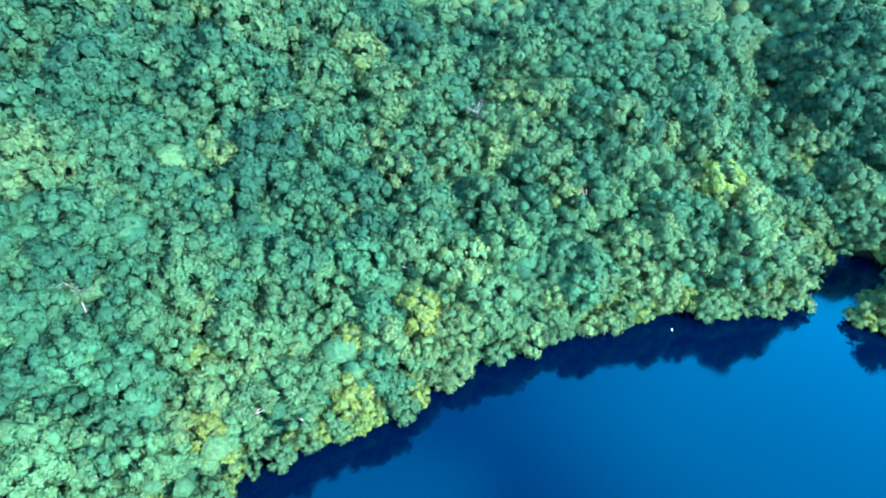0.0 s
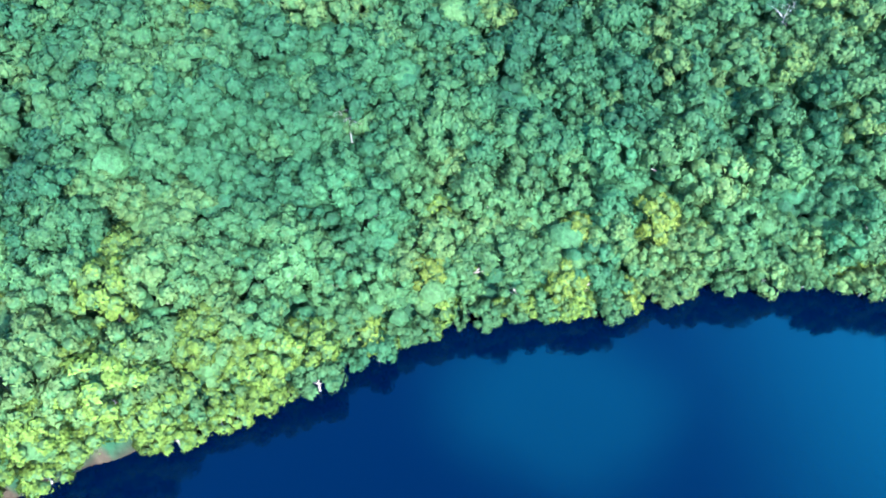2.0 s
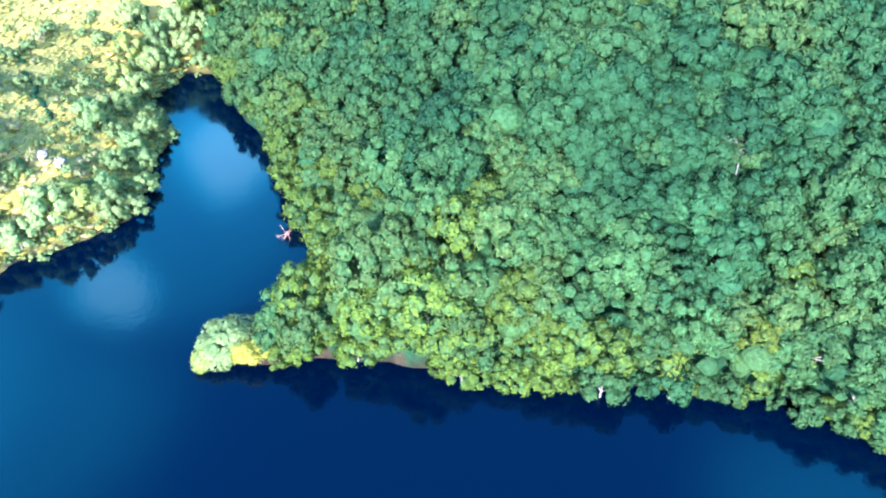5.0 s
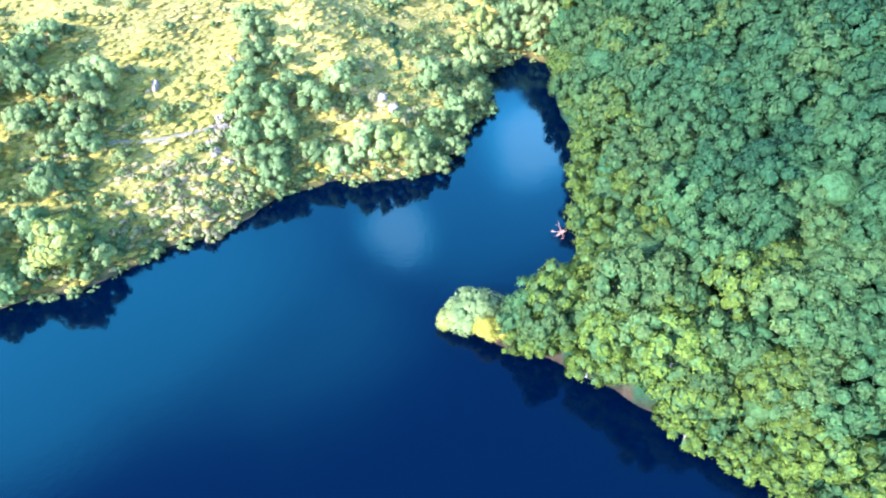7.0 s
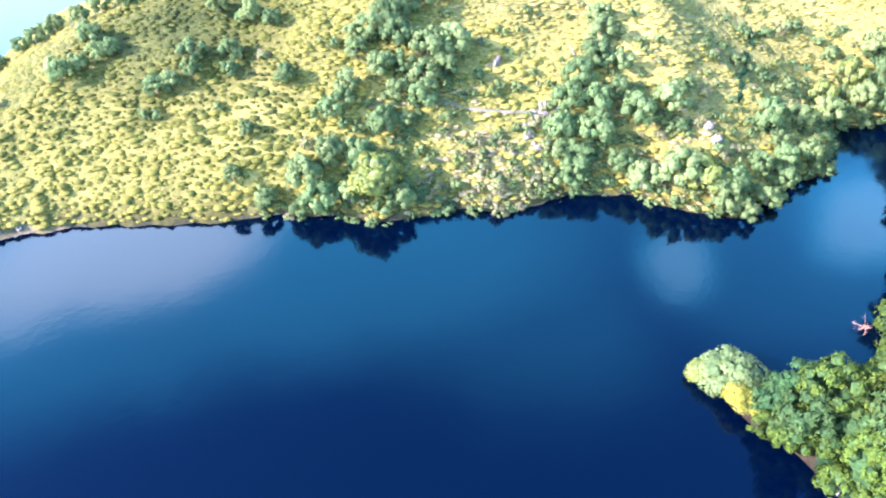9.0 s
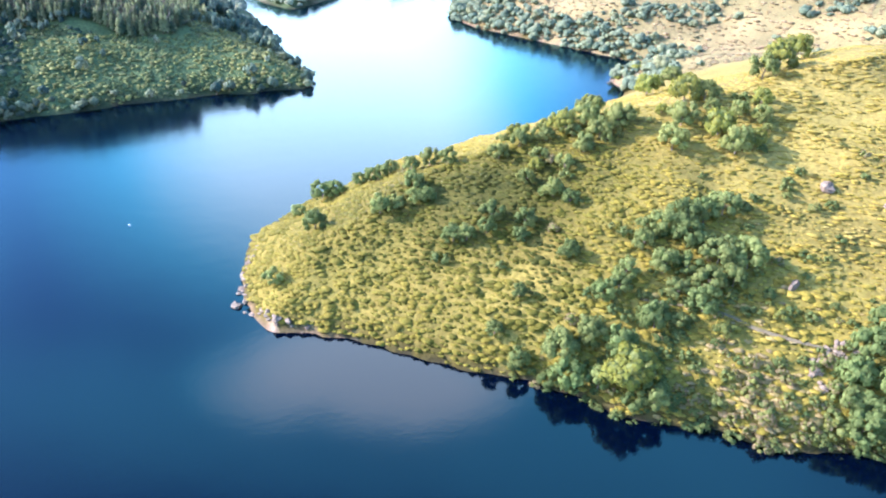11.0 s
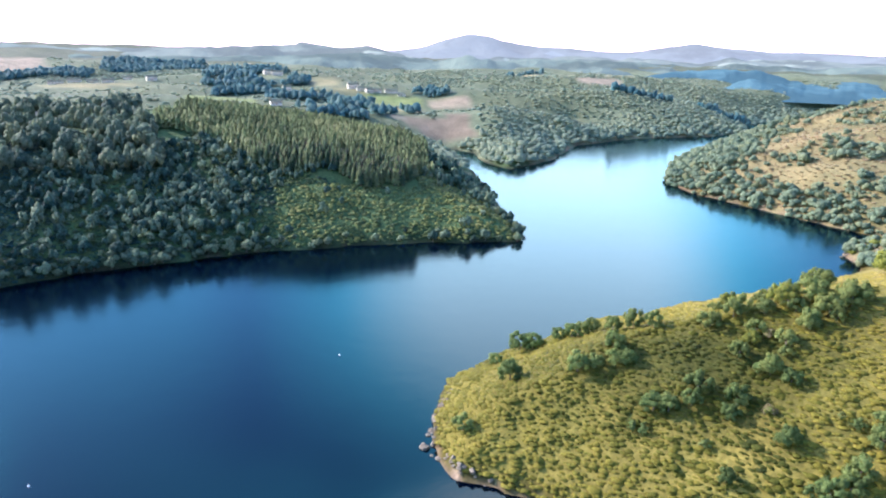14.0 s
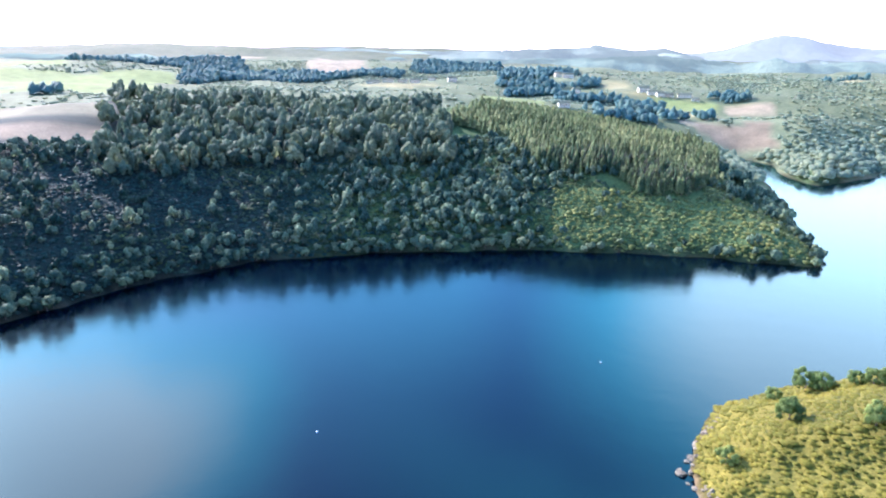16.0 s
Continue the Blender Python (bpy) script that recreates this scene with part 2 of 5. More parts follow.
tl.new(breeze(0.08, 0.11), mirror.inputs["Roughness"])
rip, swell, calm = add_noise(tn, tl, 0.9, 3), add_noise(tn, tl, 0.11, 2), add_noise(tn, tl, 0.012, 3)
streak = tn.new("ShaderNodeMath")
streak.operation = "MULTIPLY"
tl.new(rip.outputs["Fac"], streak.inputs[0])
tl.new(calm.outputs["Fac"], streak.inputs[1])
mixw = tn.new("ShaderNodeMath")
tl.new(streak.outputs[0], mixw.inputs[0])
tl.new(swell.outputs["Fac"], mixw.inputs[1])
wave = tn.new("ShaderNodeBump")
wave.inputs["Distance"].default_value = 0.25
tl.new(breeze(0.06, 0.17), wave.inputs["Strength"])
tl.new(mixw.outputs[0], wave.inputs["Height"])
tl.new(wave.outputs["Normal"], mirror.inputs["Normal"])
shine = tn.new("ShaderNodeFresnel")
shine.inputs["IOR"].default_value = 1.34
tl.new(wave.outputs["Normal"], shine.inputs["Normal"])
surface = tn.new("ShaderNodeMixShader")
tl.new(shine.outputs[0], surface.inputs[0])
tl.new(tp.outputs[0], surface.inputs[1])
tl.new(mirror.outputs[0], surface.inputs[2])
tl.new(surface.outputs[0], tn["Material Output"].inputs["Surface"])


# far hills, whose own surface glows blue to stand for the haze before them
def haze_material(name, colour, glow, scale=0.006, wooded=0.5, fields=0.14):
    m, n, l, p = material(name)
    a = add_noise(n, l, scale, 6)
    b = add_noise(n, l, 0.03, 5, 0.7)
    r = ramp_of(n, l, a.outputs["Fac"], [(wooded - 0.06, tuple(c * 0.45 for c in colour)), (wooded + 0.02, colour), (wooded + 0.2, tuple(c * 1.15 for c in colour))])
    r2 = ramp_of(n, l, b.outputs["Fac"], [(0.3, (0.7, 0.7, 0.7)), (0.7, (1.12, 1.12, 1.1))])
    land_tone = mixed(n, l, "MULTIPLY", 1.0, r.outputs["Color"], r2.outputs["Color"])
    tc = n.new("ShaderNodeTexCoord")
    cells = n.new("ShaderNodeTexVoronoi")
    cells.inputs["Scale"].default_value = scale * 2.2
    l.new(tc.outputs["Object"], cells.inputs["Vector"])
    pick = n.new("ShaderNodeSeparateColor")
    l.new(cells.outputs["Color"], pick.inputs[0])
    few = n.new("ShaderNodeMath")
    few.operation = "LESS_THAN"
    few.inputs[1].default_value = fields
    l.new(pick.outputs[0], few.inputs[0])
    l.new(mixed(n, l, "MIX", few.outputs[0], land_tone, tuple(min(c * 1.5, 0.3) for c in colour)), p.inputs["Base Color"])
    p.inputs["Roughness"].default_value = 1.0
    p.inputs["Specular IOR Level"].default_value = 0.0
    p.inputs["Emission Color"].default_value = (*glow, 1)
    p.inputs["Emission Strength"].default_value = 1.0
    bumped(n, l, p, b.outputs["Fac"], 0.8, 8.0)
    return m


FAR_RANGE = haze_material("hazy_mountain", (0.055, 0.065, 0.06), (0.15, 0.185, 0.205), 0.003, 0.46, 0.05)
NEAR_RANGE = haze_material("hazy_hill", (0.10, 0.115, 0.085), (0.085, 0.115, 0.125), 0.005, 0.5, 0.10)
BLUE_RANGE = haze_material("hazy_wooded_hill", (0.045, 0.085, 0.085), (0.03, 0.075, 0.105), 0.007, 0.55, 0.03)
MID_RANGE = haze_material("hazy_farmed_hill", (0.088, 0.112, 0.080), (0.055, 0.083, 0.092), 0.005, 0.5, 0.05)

# ---- the lie of the land ----
# shoreline of the land to the north and west: wooded shore, inlet, heath peninsula, the hill beyond
SHORE_NORTH = [(6000, 20), (220, 60), (150, 80), (110, 93), (86, 98), (79, 102), (84, 108), (99, 112), (97, 123), (83, 128),
               (73, 123), (62, 106), (39, 106), (19, 99), (2, 91), (-12, 78), (-26, 70), (-38, 57), (-45, 46), (-55, 33), (-62, 24),
               (-67, 16), (-73, 9), (-76.5, 16), (-80, 24), (-95, 29), (-107, 30), (-124, 32), (-141, 32), (-161, 35)]
SHORE_WEST = [(-163, 26), (-157, 17), (-137, 15), (-129, 9), (-114, 3), (-113, -12), (-106, -27), (-96, -38), (-88, -50), (-84, -56),
              (-79, -66), (-71, -79), (-60, -97), (-53, -107), (-47, -113), (-46, -125), (-53, -141), (-61, -152), (-79, -163), (-105, -173),
              (-143, -175), (-195, -180), (-248, -189), (-257, -196), (-265, -212), (-275, -219), (-297, -215), (-315, -219), (-311, -230), (-307, -275), (-304, -306), (-300, -353),
              (-308, -388), (-376, -466), (-515, -570), (-643, -636), (-760, -680), (-900, -740), (-1000, -900), (-6000, -6000), (-6000, 6000), (6000, 6000)]
# shoreline of the land to the south: wooded bank, its point, the creek behind, the round hill
SHORE_SOUTH = [(6000, -60), (270, -60), (198, -112), (160, -152), (138, -193), (129, -208), (115, -232), (102, -246), (84, -263), (60, -273),
               (21, -285), (-34, -293), (-67, -290), (-100, -287), (-119, -281), (-143, -276), (-149, -290), (-162, -348), (-182, -398), (-208, -500),
               (-220, -582), (-228, -596), (-241, -560), (-226, -508), (-232, -469), (-284, -504), (-360, -588), (-458, -627), (-550, -623), (-626, -650),
               (-680, -712), (-760, -760), (-860, -800), (-1000, -800), (-6000, 3000), (-6000, -6000), (6000, -6000)]


def shore_distance(x, y, ring):
    """Metres to a closed shoreline, positive on the land."""
    best = np.full(x.shape, 1e12)
    inside = np.zeros(x.shape, bool)
    for (ax, ay), (bx, by) in zip(ring, ring[1:] + ring[:1]):
        dx, dy = bx - ax, by - ay
        k = np.clip(((x - ax) * dx + (y - ay) * dy) / (dx * dx + dy * dy), 0, 1)
        best = np.minimum(best, (x - ax - k * dx) ** 2 + (y - ay - k * dy) ** 2)
        if ay != by:
            inside ^= ((ay > y) != (by > y)) & (x < (bx - ax) * (y - ay) / (by - ay) + ax)
    return np.where(inside, 1, -1) * np.sqrt(best)


def lattice(ix, iy, seed):
    h = (ix * 374761393 + iy * 668265263 + seed * 974634777) & 0xFFFFFFFF
    h = ((h ^ (h >> 13)) * 1274126177) & 0xFFFFFFFF
    return ((h ^ (h >> 16)) & 0xFFFF) / 65535.0


def value_noise(x, y, size, seed=0):
    """Smooth noise from -1 to 1 with features of that size in metres."""
    u, v = x / size, y / size
    iu, iv = np.floor(u).astype(np.int64), np.floor(v).astype(np.int64)
    fu, fv = u - iu, v - iv
    fu, fv = fu * fu * (3 - 2 * fu), fv * fv * (3 - 2 * fv)
    a = lattice(iu, iv, seed) * (1 - fu) + lattice(iu + 1, iv, seed) * fu
    b = lattice(iu, iv + 1, seed) * (1 - fu) + lattice(iu + 1, iv + 1, seed) * fu
    return 2 * (a * (1 - fv) + b * fv) - 1


def hill(x, y, cx, cy, along, across, turn, height):
    """A long rounded hill or, with a negative height, a hollow."""
    c, s = math.cos(radians(turn)), math.sin(radians(turn))
    u, v = (x - cx) * c + (y - cy) * s, -(x - cx) * s + (y - cy) * c
    return height * np.exp(-(u / along) ** 2 - (v / across) ** 2)


def spread(lo, hi, x):
    t = np.clip((x - lo) / (hi - lo), 0, 1)
    return t * t * (3 - 2 * t)


def land(x, y):
    """Distances to the water on both sides, with small coves and points."""
    wob = 1.3 * value_noise(x, y, 9, 3) + 0.7 * value_noise(x, y, 4, 4)
    return shore_distance(x, y, SHORE_NORTH + SHORE_WEST) + wob, shore_distance(x, y, SHORE_SOUTH) + wob


def height(x, y, both=None):
    """Ground height over the water, in metres."""
    x, y = np.asarray(x, float), np.asarray(y, float)
    dn, ds = both if both is not None else land(x, y)
    d = np.maximum(dn, ds)
    far = np.hypot(x, y)
    inland = spread(430, 620, far)
    plain = np.interp(far, (0, 620, 900, 1200, 1600, 2200, 3000, 4900), (38, 36, 36, 43, 52, 58, 55, 50))
    top = np.where(dn > ds, 66.0 + 9.0 * np.clip((y - 20) / 60, 0, 1) - 6.0 * np.clip((-250 - x) / 60, 0, 1), 54.0 * (1 - inland) + plain * inland)
    run = np.where(dn > ds, 110.0 + 25.0 * spread(-240, -300, x), 95.0)
    pos = np.maximum(d, 0)
    h = top * (1 - np.exp(-pos / run)) + 0.7 * (1 - np.exp(-pos / 1.2))
    rise = np.clip(pos / 60, 0, 1)
    h += rise * (5 * value_noise(x, y, 70, 11) + 1.6 * value_noise(x, y, 23, 12)) + np.clip(pos / 10, 0, 1) * 0.5 * value_noise(x, y, 7, 13)
    # the gully behind the wooded spur
    h *= 1 - 0.46 * np.exp(-((x - 78) / 13) ** 2) * np.clip((y - 110) / 30, 0, 1) * (y < 400)
    # distant hills
    out = np.clip((far - 600) / 900, 0, 1)
    h += out * (7 * value_noise(x, y, 420, 21) + 5 * value_noise(x, y, 160, 22)) + spread(520, 640, far) * spread(0, 60, pos) * 2.2 * value_noise(x, y, 75, 23)
    for spec in HILLS:
        h += hill(x, y, *spec) * np.clip(pos / 80, 0, 1)
    deep = -6 * (1 - np.exp(np.minimum(d, 0) / 12))
    return np.where(d > 0, h, deep)


def at_yaw(yaw, dist):
    return -math.sin(radians(yaw)) * dist, math.cos(radians(yaw)) * dist


# centre, half length, half width, direction of its length, height
HILLS = [
    (*at_yaw(150, 4400), 1700, 500, 150, 10),
    (*at_yaw(114, 4000), 1100, 420, 114, 30),
    (*at_yaw(183, 3000), 1100, 500, 10, 40),
    (*at_yaw(205, 2600), 900, 500, -20, 25),
    (*at_yaw(113, 640), 240, 150, 60, 16),
    (-318, -140, 130, 36, 62, -20),
    (-14, 118, 30, 9, 70, -5),
    (30, 150, 40, 12, 70, 5),
    (-60, 84, 26, 12, 130, 4),
    (8, 116, 24, 7, 80, -4),
    # the wooded promontory across the lake: two steps and a long back
    (*at_yaw(150, 730), 130, 42, 152, 9),
    (*at_yaw(147, 830), 150, 34, 150, -7),
    (*at_yaw(151, 930), 190, 60, 154, 13),
    (*at_yaw(147, 1180), 260, 110, 150, 15),
    (*at_yaw(156, 640), 60, 26, 60, 5),
    # farmland: a low wooded hill and the hollow before it
    (*at_yaw(174, 1150), 190, 110, 172, 14),
    (*at_yaw(165, 800), 150, 70, 166, -5),
    (*at_yaw(207, 1250), 150, 120, 207, 18),
    (*at_yaw(193, 1500), 300, 120, 195, 12),
]


def mesh_from(name, verts, faces, mats, point=None, colour=None, smooth=False, normals=None):
    """A mesh from arrays: faces is one array, or several of different widths. point: a value 'tint' a vertex; colour: 'cover' a vertex."""
    groups = [np.asarray(f, np.int32) for f in (faces if isinstance(faces, list) else [faces]) if len(f)]
    me = bpy.data.meshes.new(name)
    verts = np.asarray(verts, np.float32)
    me.vertices.add(len(verts))
    me.vertices.foreach_set("co", verts.ravel())
    loops = np.concatenate([g.ravel() for g in groups])
    sizes = np.concatenate([np.full(len(g), g.shape[1], np.int32) for g in groups])
    me.loops.add(len(loops))
    me.loops.foreach_set("vertex_index", loops)
    me.polygons.add(len(sizes))
    me.polygons.foreach_set("loop_start", np.concatenate([[0], np.cumsum(sizes)[:-1]]).astype(np.int32))
    me.polygons.foreach_set("use_smooth", np.full(len(sizes), smooth or normals is not None))
    for m in mats:
        me.materials.append(m)
    if normals is not None:
        me.attributes.new("custom_normal", "FLOAT_VECTOR", "POINT").data.foreach_set("vector", np.asarray(normals, np.float32).ravel())
    if point is not None:
        me.attributes.new("tint", "FLOAT", "POINT").data.foreach_set("value", np.asarray(point, np.float32))
    if colour is not None:
        me.attributes.new("cover", "FLOAT_COLOR", "POINT").data.foreach_set("color", np.asarray(colour, np.float32).ravel())
    me.update(calc_edges=True)
    return me


def in_wood(x, y):
    """Where the broadleaf wood of the north shore stands."""
    return np.where(x > -112, y > 2, y > 33 + 0.12 * (-159 - x)) & (x > -420)


# fields: centre, half sizes, turn, colour
PASTURE, STUBBLE, HAY, BARE = (0.15, 0.19, 0.07), (0.24, 0.20, 0.145), (0.21, 0.195, 0.105), (0.17, 0.137, 0.10)
NEAR_FIELDS = [
    (199, -328, 30, 12, 211, BARE), (236, -388, 34, 30, 212, (0.14, 0.135, 0.09)), (300, -480, 60, 60, 212, PASTURE), (430, -760, 90, 60, 212, PASTURE)]
FAR_FIELDS = [
    (-640, -1085, 96, 70, 149, HAY), (-609, -948, 34, 24, 147, STUBBLE), (-252, -842, 36, 34, 163, PASTURE), (-239, -747, 20, 24, 162, HAY),
    (-307, -797, 24, 26, 159, STUBBLE), (-213, -657, 20, 12, 162, STUBBLE), (-240, -622, 24, 24, 159, BARE), (-221, -640, 15, 14, 161, BARE), (-262, -655, 15, 18, 159, BARE),
    (-94, -627, 16, 34, 172, STUBBLE), (-60, -757, 16, 60, 176, STUBBLE), (-201, -990, 20, 46, 169, HAY), (-121, -925, 20, 20, 173, PASTURE),
    (715, -1150, 60, 120, 212, PASTURE), (492, -918, 115, 107, 208, PASTURE), (262, -1473, 58, 170, 190, STUBBLE), (-46, -761, 34, 60, 177, PASTURE),
    (-84, -591, 13, 40, 172, STUBBLE), (-199, -967, 20, 40, 168, HAY), (542, -1702, 57, 180, 198, STUBBLE), (-215, -885, 30, 16, 166, HAY), (100, -1030, 60, 24, 186, HAY),
]
FIELDS = NEAR_FIELDS + FAR_FIELDS
# close blocks of dark wood between them: centre, half sizes, turn
WOODS = [
    (-121, -1230, 55, 150, 174), (-120, -990, 80, 26, 173), (-78, -880, 34, 24, 175), (-153, -801, 55, 13, 169), (-178, -750, 20, 40, 167), (-193, -667, 15, 12, 164),
    (-233, -705, 9, 10, 162), (-128, -663, 38, 12, 169), (-602, -1185, 34, 14, 153), (-311, -858, 22, 14, 160), (624, -1227, 107, 90, 207), (503, -1354, 75, 85, 200),
    (324, -1100, 103, 90, 197), (170, -1140, 66, 36, 189), (22, -1500, 86, 150, 181), (-198, -690, 12, 12, 164), (-246, -740, 10, 20, 162), (403, -677, 15, 20, 211), (-100, -1080, 28, 20, 175),
    (-560, -760, 40, 14, 144), (-690, -720, 60, 12, 138),
]


def in_blocks(x, y, blocks, edge=0.0):
    """True inside any of these turned oblongs, widened by edge."""
    hit = np.zeros(len(x), bool)
    for cx, cy, a, b, turn, *_ in blocks:
        co, si = math.cos(radians(turn)), math.sin(radians(turn))
        u, v = (x - cx) * co + (y - cy) * si, -(x - cx) * si + (y - cy) * co
        hit |= np.maximum(np.abs(u) / (a + edge), np.abs(v) / (b + edge)) < 1
    return hit


def cover_at(x, y, h, dn, ds):
    """Base colour of the ground: heath, leaf litter, pasture, bare shore, with some shade put in."""
    d = np.maximum(dn, ds)
    c = np.zeros((len(x), 3))
    patch = 0.5 + 0.5 * value_noise(x, y, 45, 31)
    patch2 = 0.5 + 0.5 * value_noise(x, y, 14, 32)
    heath = np.outer(1 - patch, (0.120, 0.108, 0.022)) + np.outer(patch, (0.156, 0.135, 0.034))
    heath = heath * (0.8 + 0.4 * patch2)[:, None]
    moor = (np.outer(1 - patch, (0.125, 0.120, 0.050)) + np.outer(patch, (0.190, 0.160, 0.078))) * (0.8 + 0.4 * patch2)[:, None]
    g = spread(-112, -142, x)[:, None]
    heath = heath * (1 - g) + np.outer(0.8 + 0.4 * patch2, (0.165, 0.142, 0.038)) * g
    # Green bracken patch, its colour pushed darker to hold the hollow's shade.
    bracken = (np.exp(-(((x + 101) * 0.77 - (y + 107) * 0.64) / 23) ** 2 - (((y + 107) * 0.77 + (x + 101) * 0.64) / 12) ** 2) ** 0.7)[:, None]
    c[:] = heath * (1 - bracken) + np.outer(0.8 + 0.4 * patch2, (0.040, 0.046, 0.010)) * bracken
    west = spread(-230, -270, x)[:, None]
    c = c * (1 - west) + moor * west
    # Leaf litter made nearly black, to paint the shade beneath the canopy.
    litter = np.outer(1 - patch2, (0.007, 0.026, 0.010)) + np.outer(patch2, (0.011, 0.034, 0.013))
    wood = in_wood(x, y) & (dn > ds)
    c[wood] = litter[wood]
    south = ds > dn
    bank = np.outer(1 - patch, (0.045, 0.085, 0.038)) + np.outer(patch, (0.07, 0.11, 0.045))
    # Heathery ground, darkened further to carry the shade on this backlit slope.
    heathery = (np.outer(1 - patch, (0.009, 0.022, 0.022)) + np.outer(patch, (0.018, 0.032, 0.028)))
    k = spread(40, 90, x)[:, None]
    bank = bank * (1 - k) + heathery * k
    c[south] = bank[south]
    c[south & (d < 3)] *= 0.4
    far = np.hypot(x, y)
    out = south & (far > 560)
    woods = value_noise(x, y, 130, 41) + 0.5 * value_noise(x, y, 45, 42)
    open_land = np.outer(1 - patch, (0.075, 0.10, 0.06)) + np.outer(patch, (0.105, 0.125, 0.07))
    # Forest floor lifted towards the pale canopy: haze put into its colour.
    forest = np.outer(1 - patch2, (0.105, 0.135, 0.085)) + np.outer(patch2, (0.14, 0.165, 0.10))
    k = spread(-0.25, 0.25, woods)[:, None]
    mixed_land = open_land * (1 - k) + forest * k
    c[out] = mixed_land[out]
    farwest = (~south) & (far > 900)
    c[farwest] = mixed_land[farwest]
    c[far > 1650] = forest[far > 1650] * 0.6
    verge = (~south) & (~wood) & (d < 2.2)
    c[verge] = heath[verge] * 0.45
    # Ground below the wood blocks, coloured dark for the shade of the trees.
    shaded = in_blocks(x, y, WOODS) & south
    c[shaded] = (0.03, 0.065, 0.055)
    for fx, fy, a, b, turn, col in FIELDS:
        co, si = math.cos(radians(turn)), math.sin(radians(turn))
        u, v = (x - fx) * co + (y - fy) * si, -(x - fx) * si + (y - fy) * co
        w = (np.maximum(np.abs(u) / a, np.abs(v) / b) < 1) & south
        c[w] = np.array(col) * (0.9 + 0.2 * patch2[w])[:, None]
    bare = np.exp(-((x + 48) / 12) ** 2 - ((y + 120) / 20) ** 2) + np.exp(-((x + 70) / 7) ** 2 - ((y - 13) / 7) ** 2) + 0.8 * ((x > -72) & (x < -44) & (y < 46) & (y > 8)) + 0.35 * (x < -250)
    rim = (h < 0.2 + 0.9 * bare * patch2) & (d < 5)
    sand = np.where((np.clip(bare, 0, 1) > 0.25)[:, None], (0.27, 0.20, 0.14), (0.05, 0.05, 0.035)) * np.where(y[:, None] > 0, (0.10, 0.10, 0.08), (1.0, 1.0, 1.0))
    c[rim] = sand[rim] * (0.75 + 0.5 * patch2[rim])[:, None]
    wet = h < 0.12
    c[wet] *= 0.45
    return np.concatenate([c, np.ones((len(x), 1))], 1)


def build_ground():
    turns, rings = 560, 210
    radius = np.concatenate([[0.0], np.geomspace(24, 4900, rings)])
    ang = np.linspace(0, 2 * math.pi, turns, endpoint=False)
    x = np.concatenate([[0.0], np.outer(radius[1:], np.cos(ang)).ravel()])
    y = np.concatenate([[0.0], np.outer(radius[1:], np.sin(ang)).ravel()])
    both = land(x, y)
    h = height(x, y, both)
    i = np.arange(turns)
    j = (i + 1) % turns
    r = 1 + turns * np.arange(rings - 1)[:, None]
    quads = np.stack([r + i, r + turns + i, r + turns + j, r + j], -1).reshape(-1, 4)
    fan = np.stack([np.zeros(turns, int), 1 + i, 1 + j], 1)
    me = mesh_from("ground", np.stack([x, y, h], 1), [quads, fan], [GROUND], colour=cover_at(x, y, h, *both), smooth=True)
    return tagged(new("ground", me), "heath, wooded banks and farmland sloping down to a reservoir", "ground", kind="structure")


build_ground()
w = 5200
water_mesh = mesh_from("water", [(-w, -w, 0), (w, -w, 0), (w, w, 0), (-w, w, 0)], np.array([[0, 1, 2, 3]]), [WATER])
tagged(new("water", water_mesh), "calm deep blue reservoir water with faint ripples", "lake", kind="structure")


# ---- distant ranges ----
def distant_range(name, label, mat, yaw0, yaw1, dist, foot, peaks, depth, seed, rough=10, blocks=()):
    """A long ridge with spurs on both sides. peaks: yaw, half width in degrees, height; blocks: woods on its crest, from yaw to yaw, height."""
    n, m = 420, 25
    yaw = np.linspace(yaw0, yaw1, n)
    crest = np.full(n, float(foot))
    for py, pw, ph in peaks:
        crest += ph * np.exp(-((yaw - py) / pw) ** 2)
    arc = yaw * 60
    crest += rough * (value_noise(arc, arc * 0, 150, seed) + 0.5 * value_noise(arc, arc * 0, 60, seed + 1) + 0.25 * value_noise(arc, arc * 0, 22, seed + 2))
    for b0, b1, bh in blocks:
        crest += bh * spread(b0 - 0.15, b0 + 0.15, yaw) * spread(b1 + 0.15, b1 - 0.15, yaw)
    crest *= np.clip(np.minimum(yaw - yaw0, yaw1 - yaw) / 2.0, 0, 1) ** 0.6
    f = np.linspace(-1, 1, m)
    prof = (1 - np.abs(f)) ** 0.85
    rad = dist + f * depth
    y2 = np.radians(yaw)[:, None]
    x, y = -np.sin(y2) * rad, np.cos(y2) * rad
    size = dist * 0.09
    spur = value_noise(x, y, size, seed + 5) + 0.5 * value_noise(x, y, size * 0.42, seed + 6) + 0.22 * value_noise(x, y, size * 0.17, seed + 7)
    z = crest[:, None] * (prof[None] + 0.42 * spur * (4 * prof * (1 - prof))[None]) + 20
    v = np.stack([x, y, z], -1).reshape(-1, 3)
    i = np.arange(n - 1)[:, None] * m + np.arange(m - 1)
    q = np.stack([i, i + 1, i + m + 1, i + m], -1).reshape(-1, 4)
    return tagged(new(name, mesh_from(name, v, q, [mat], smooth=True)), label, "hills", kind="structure")


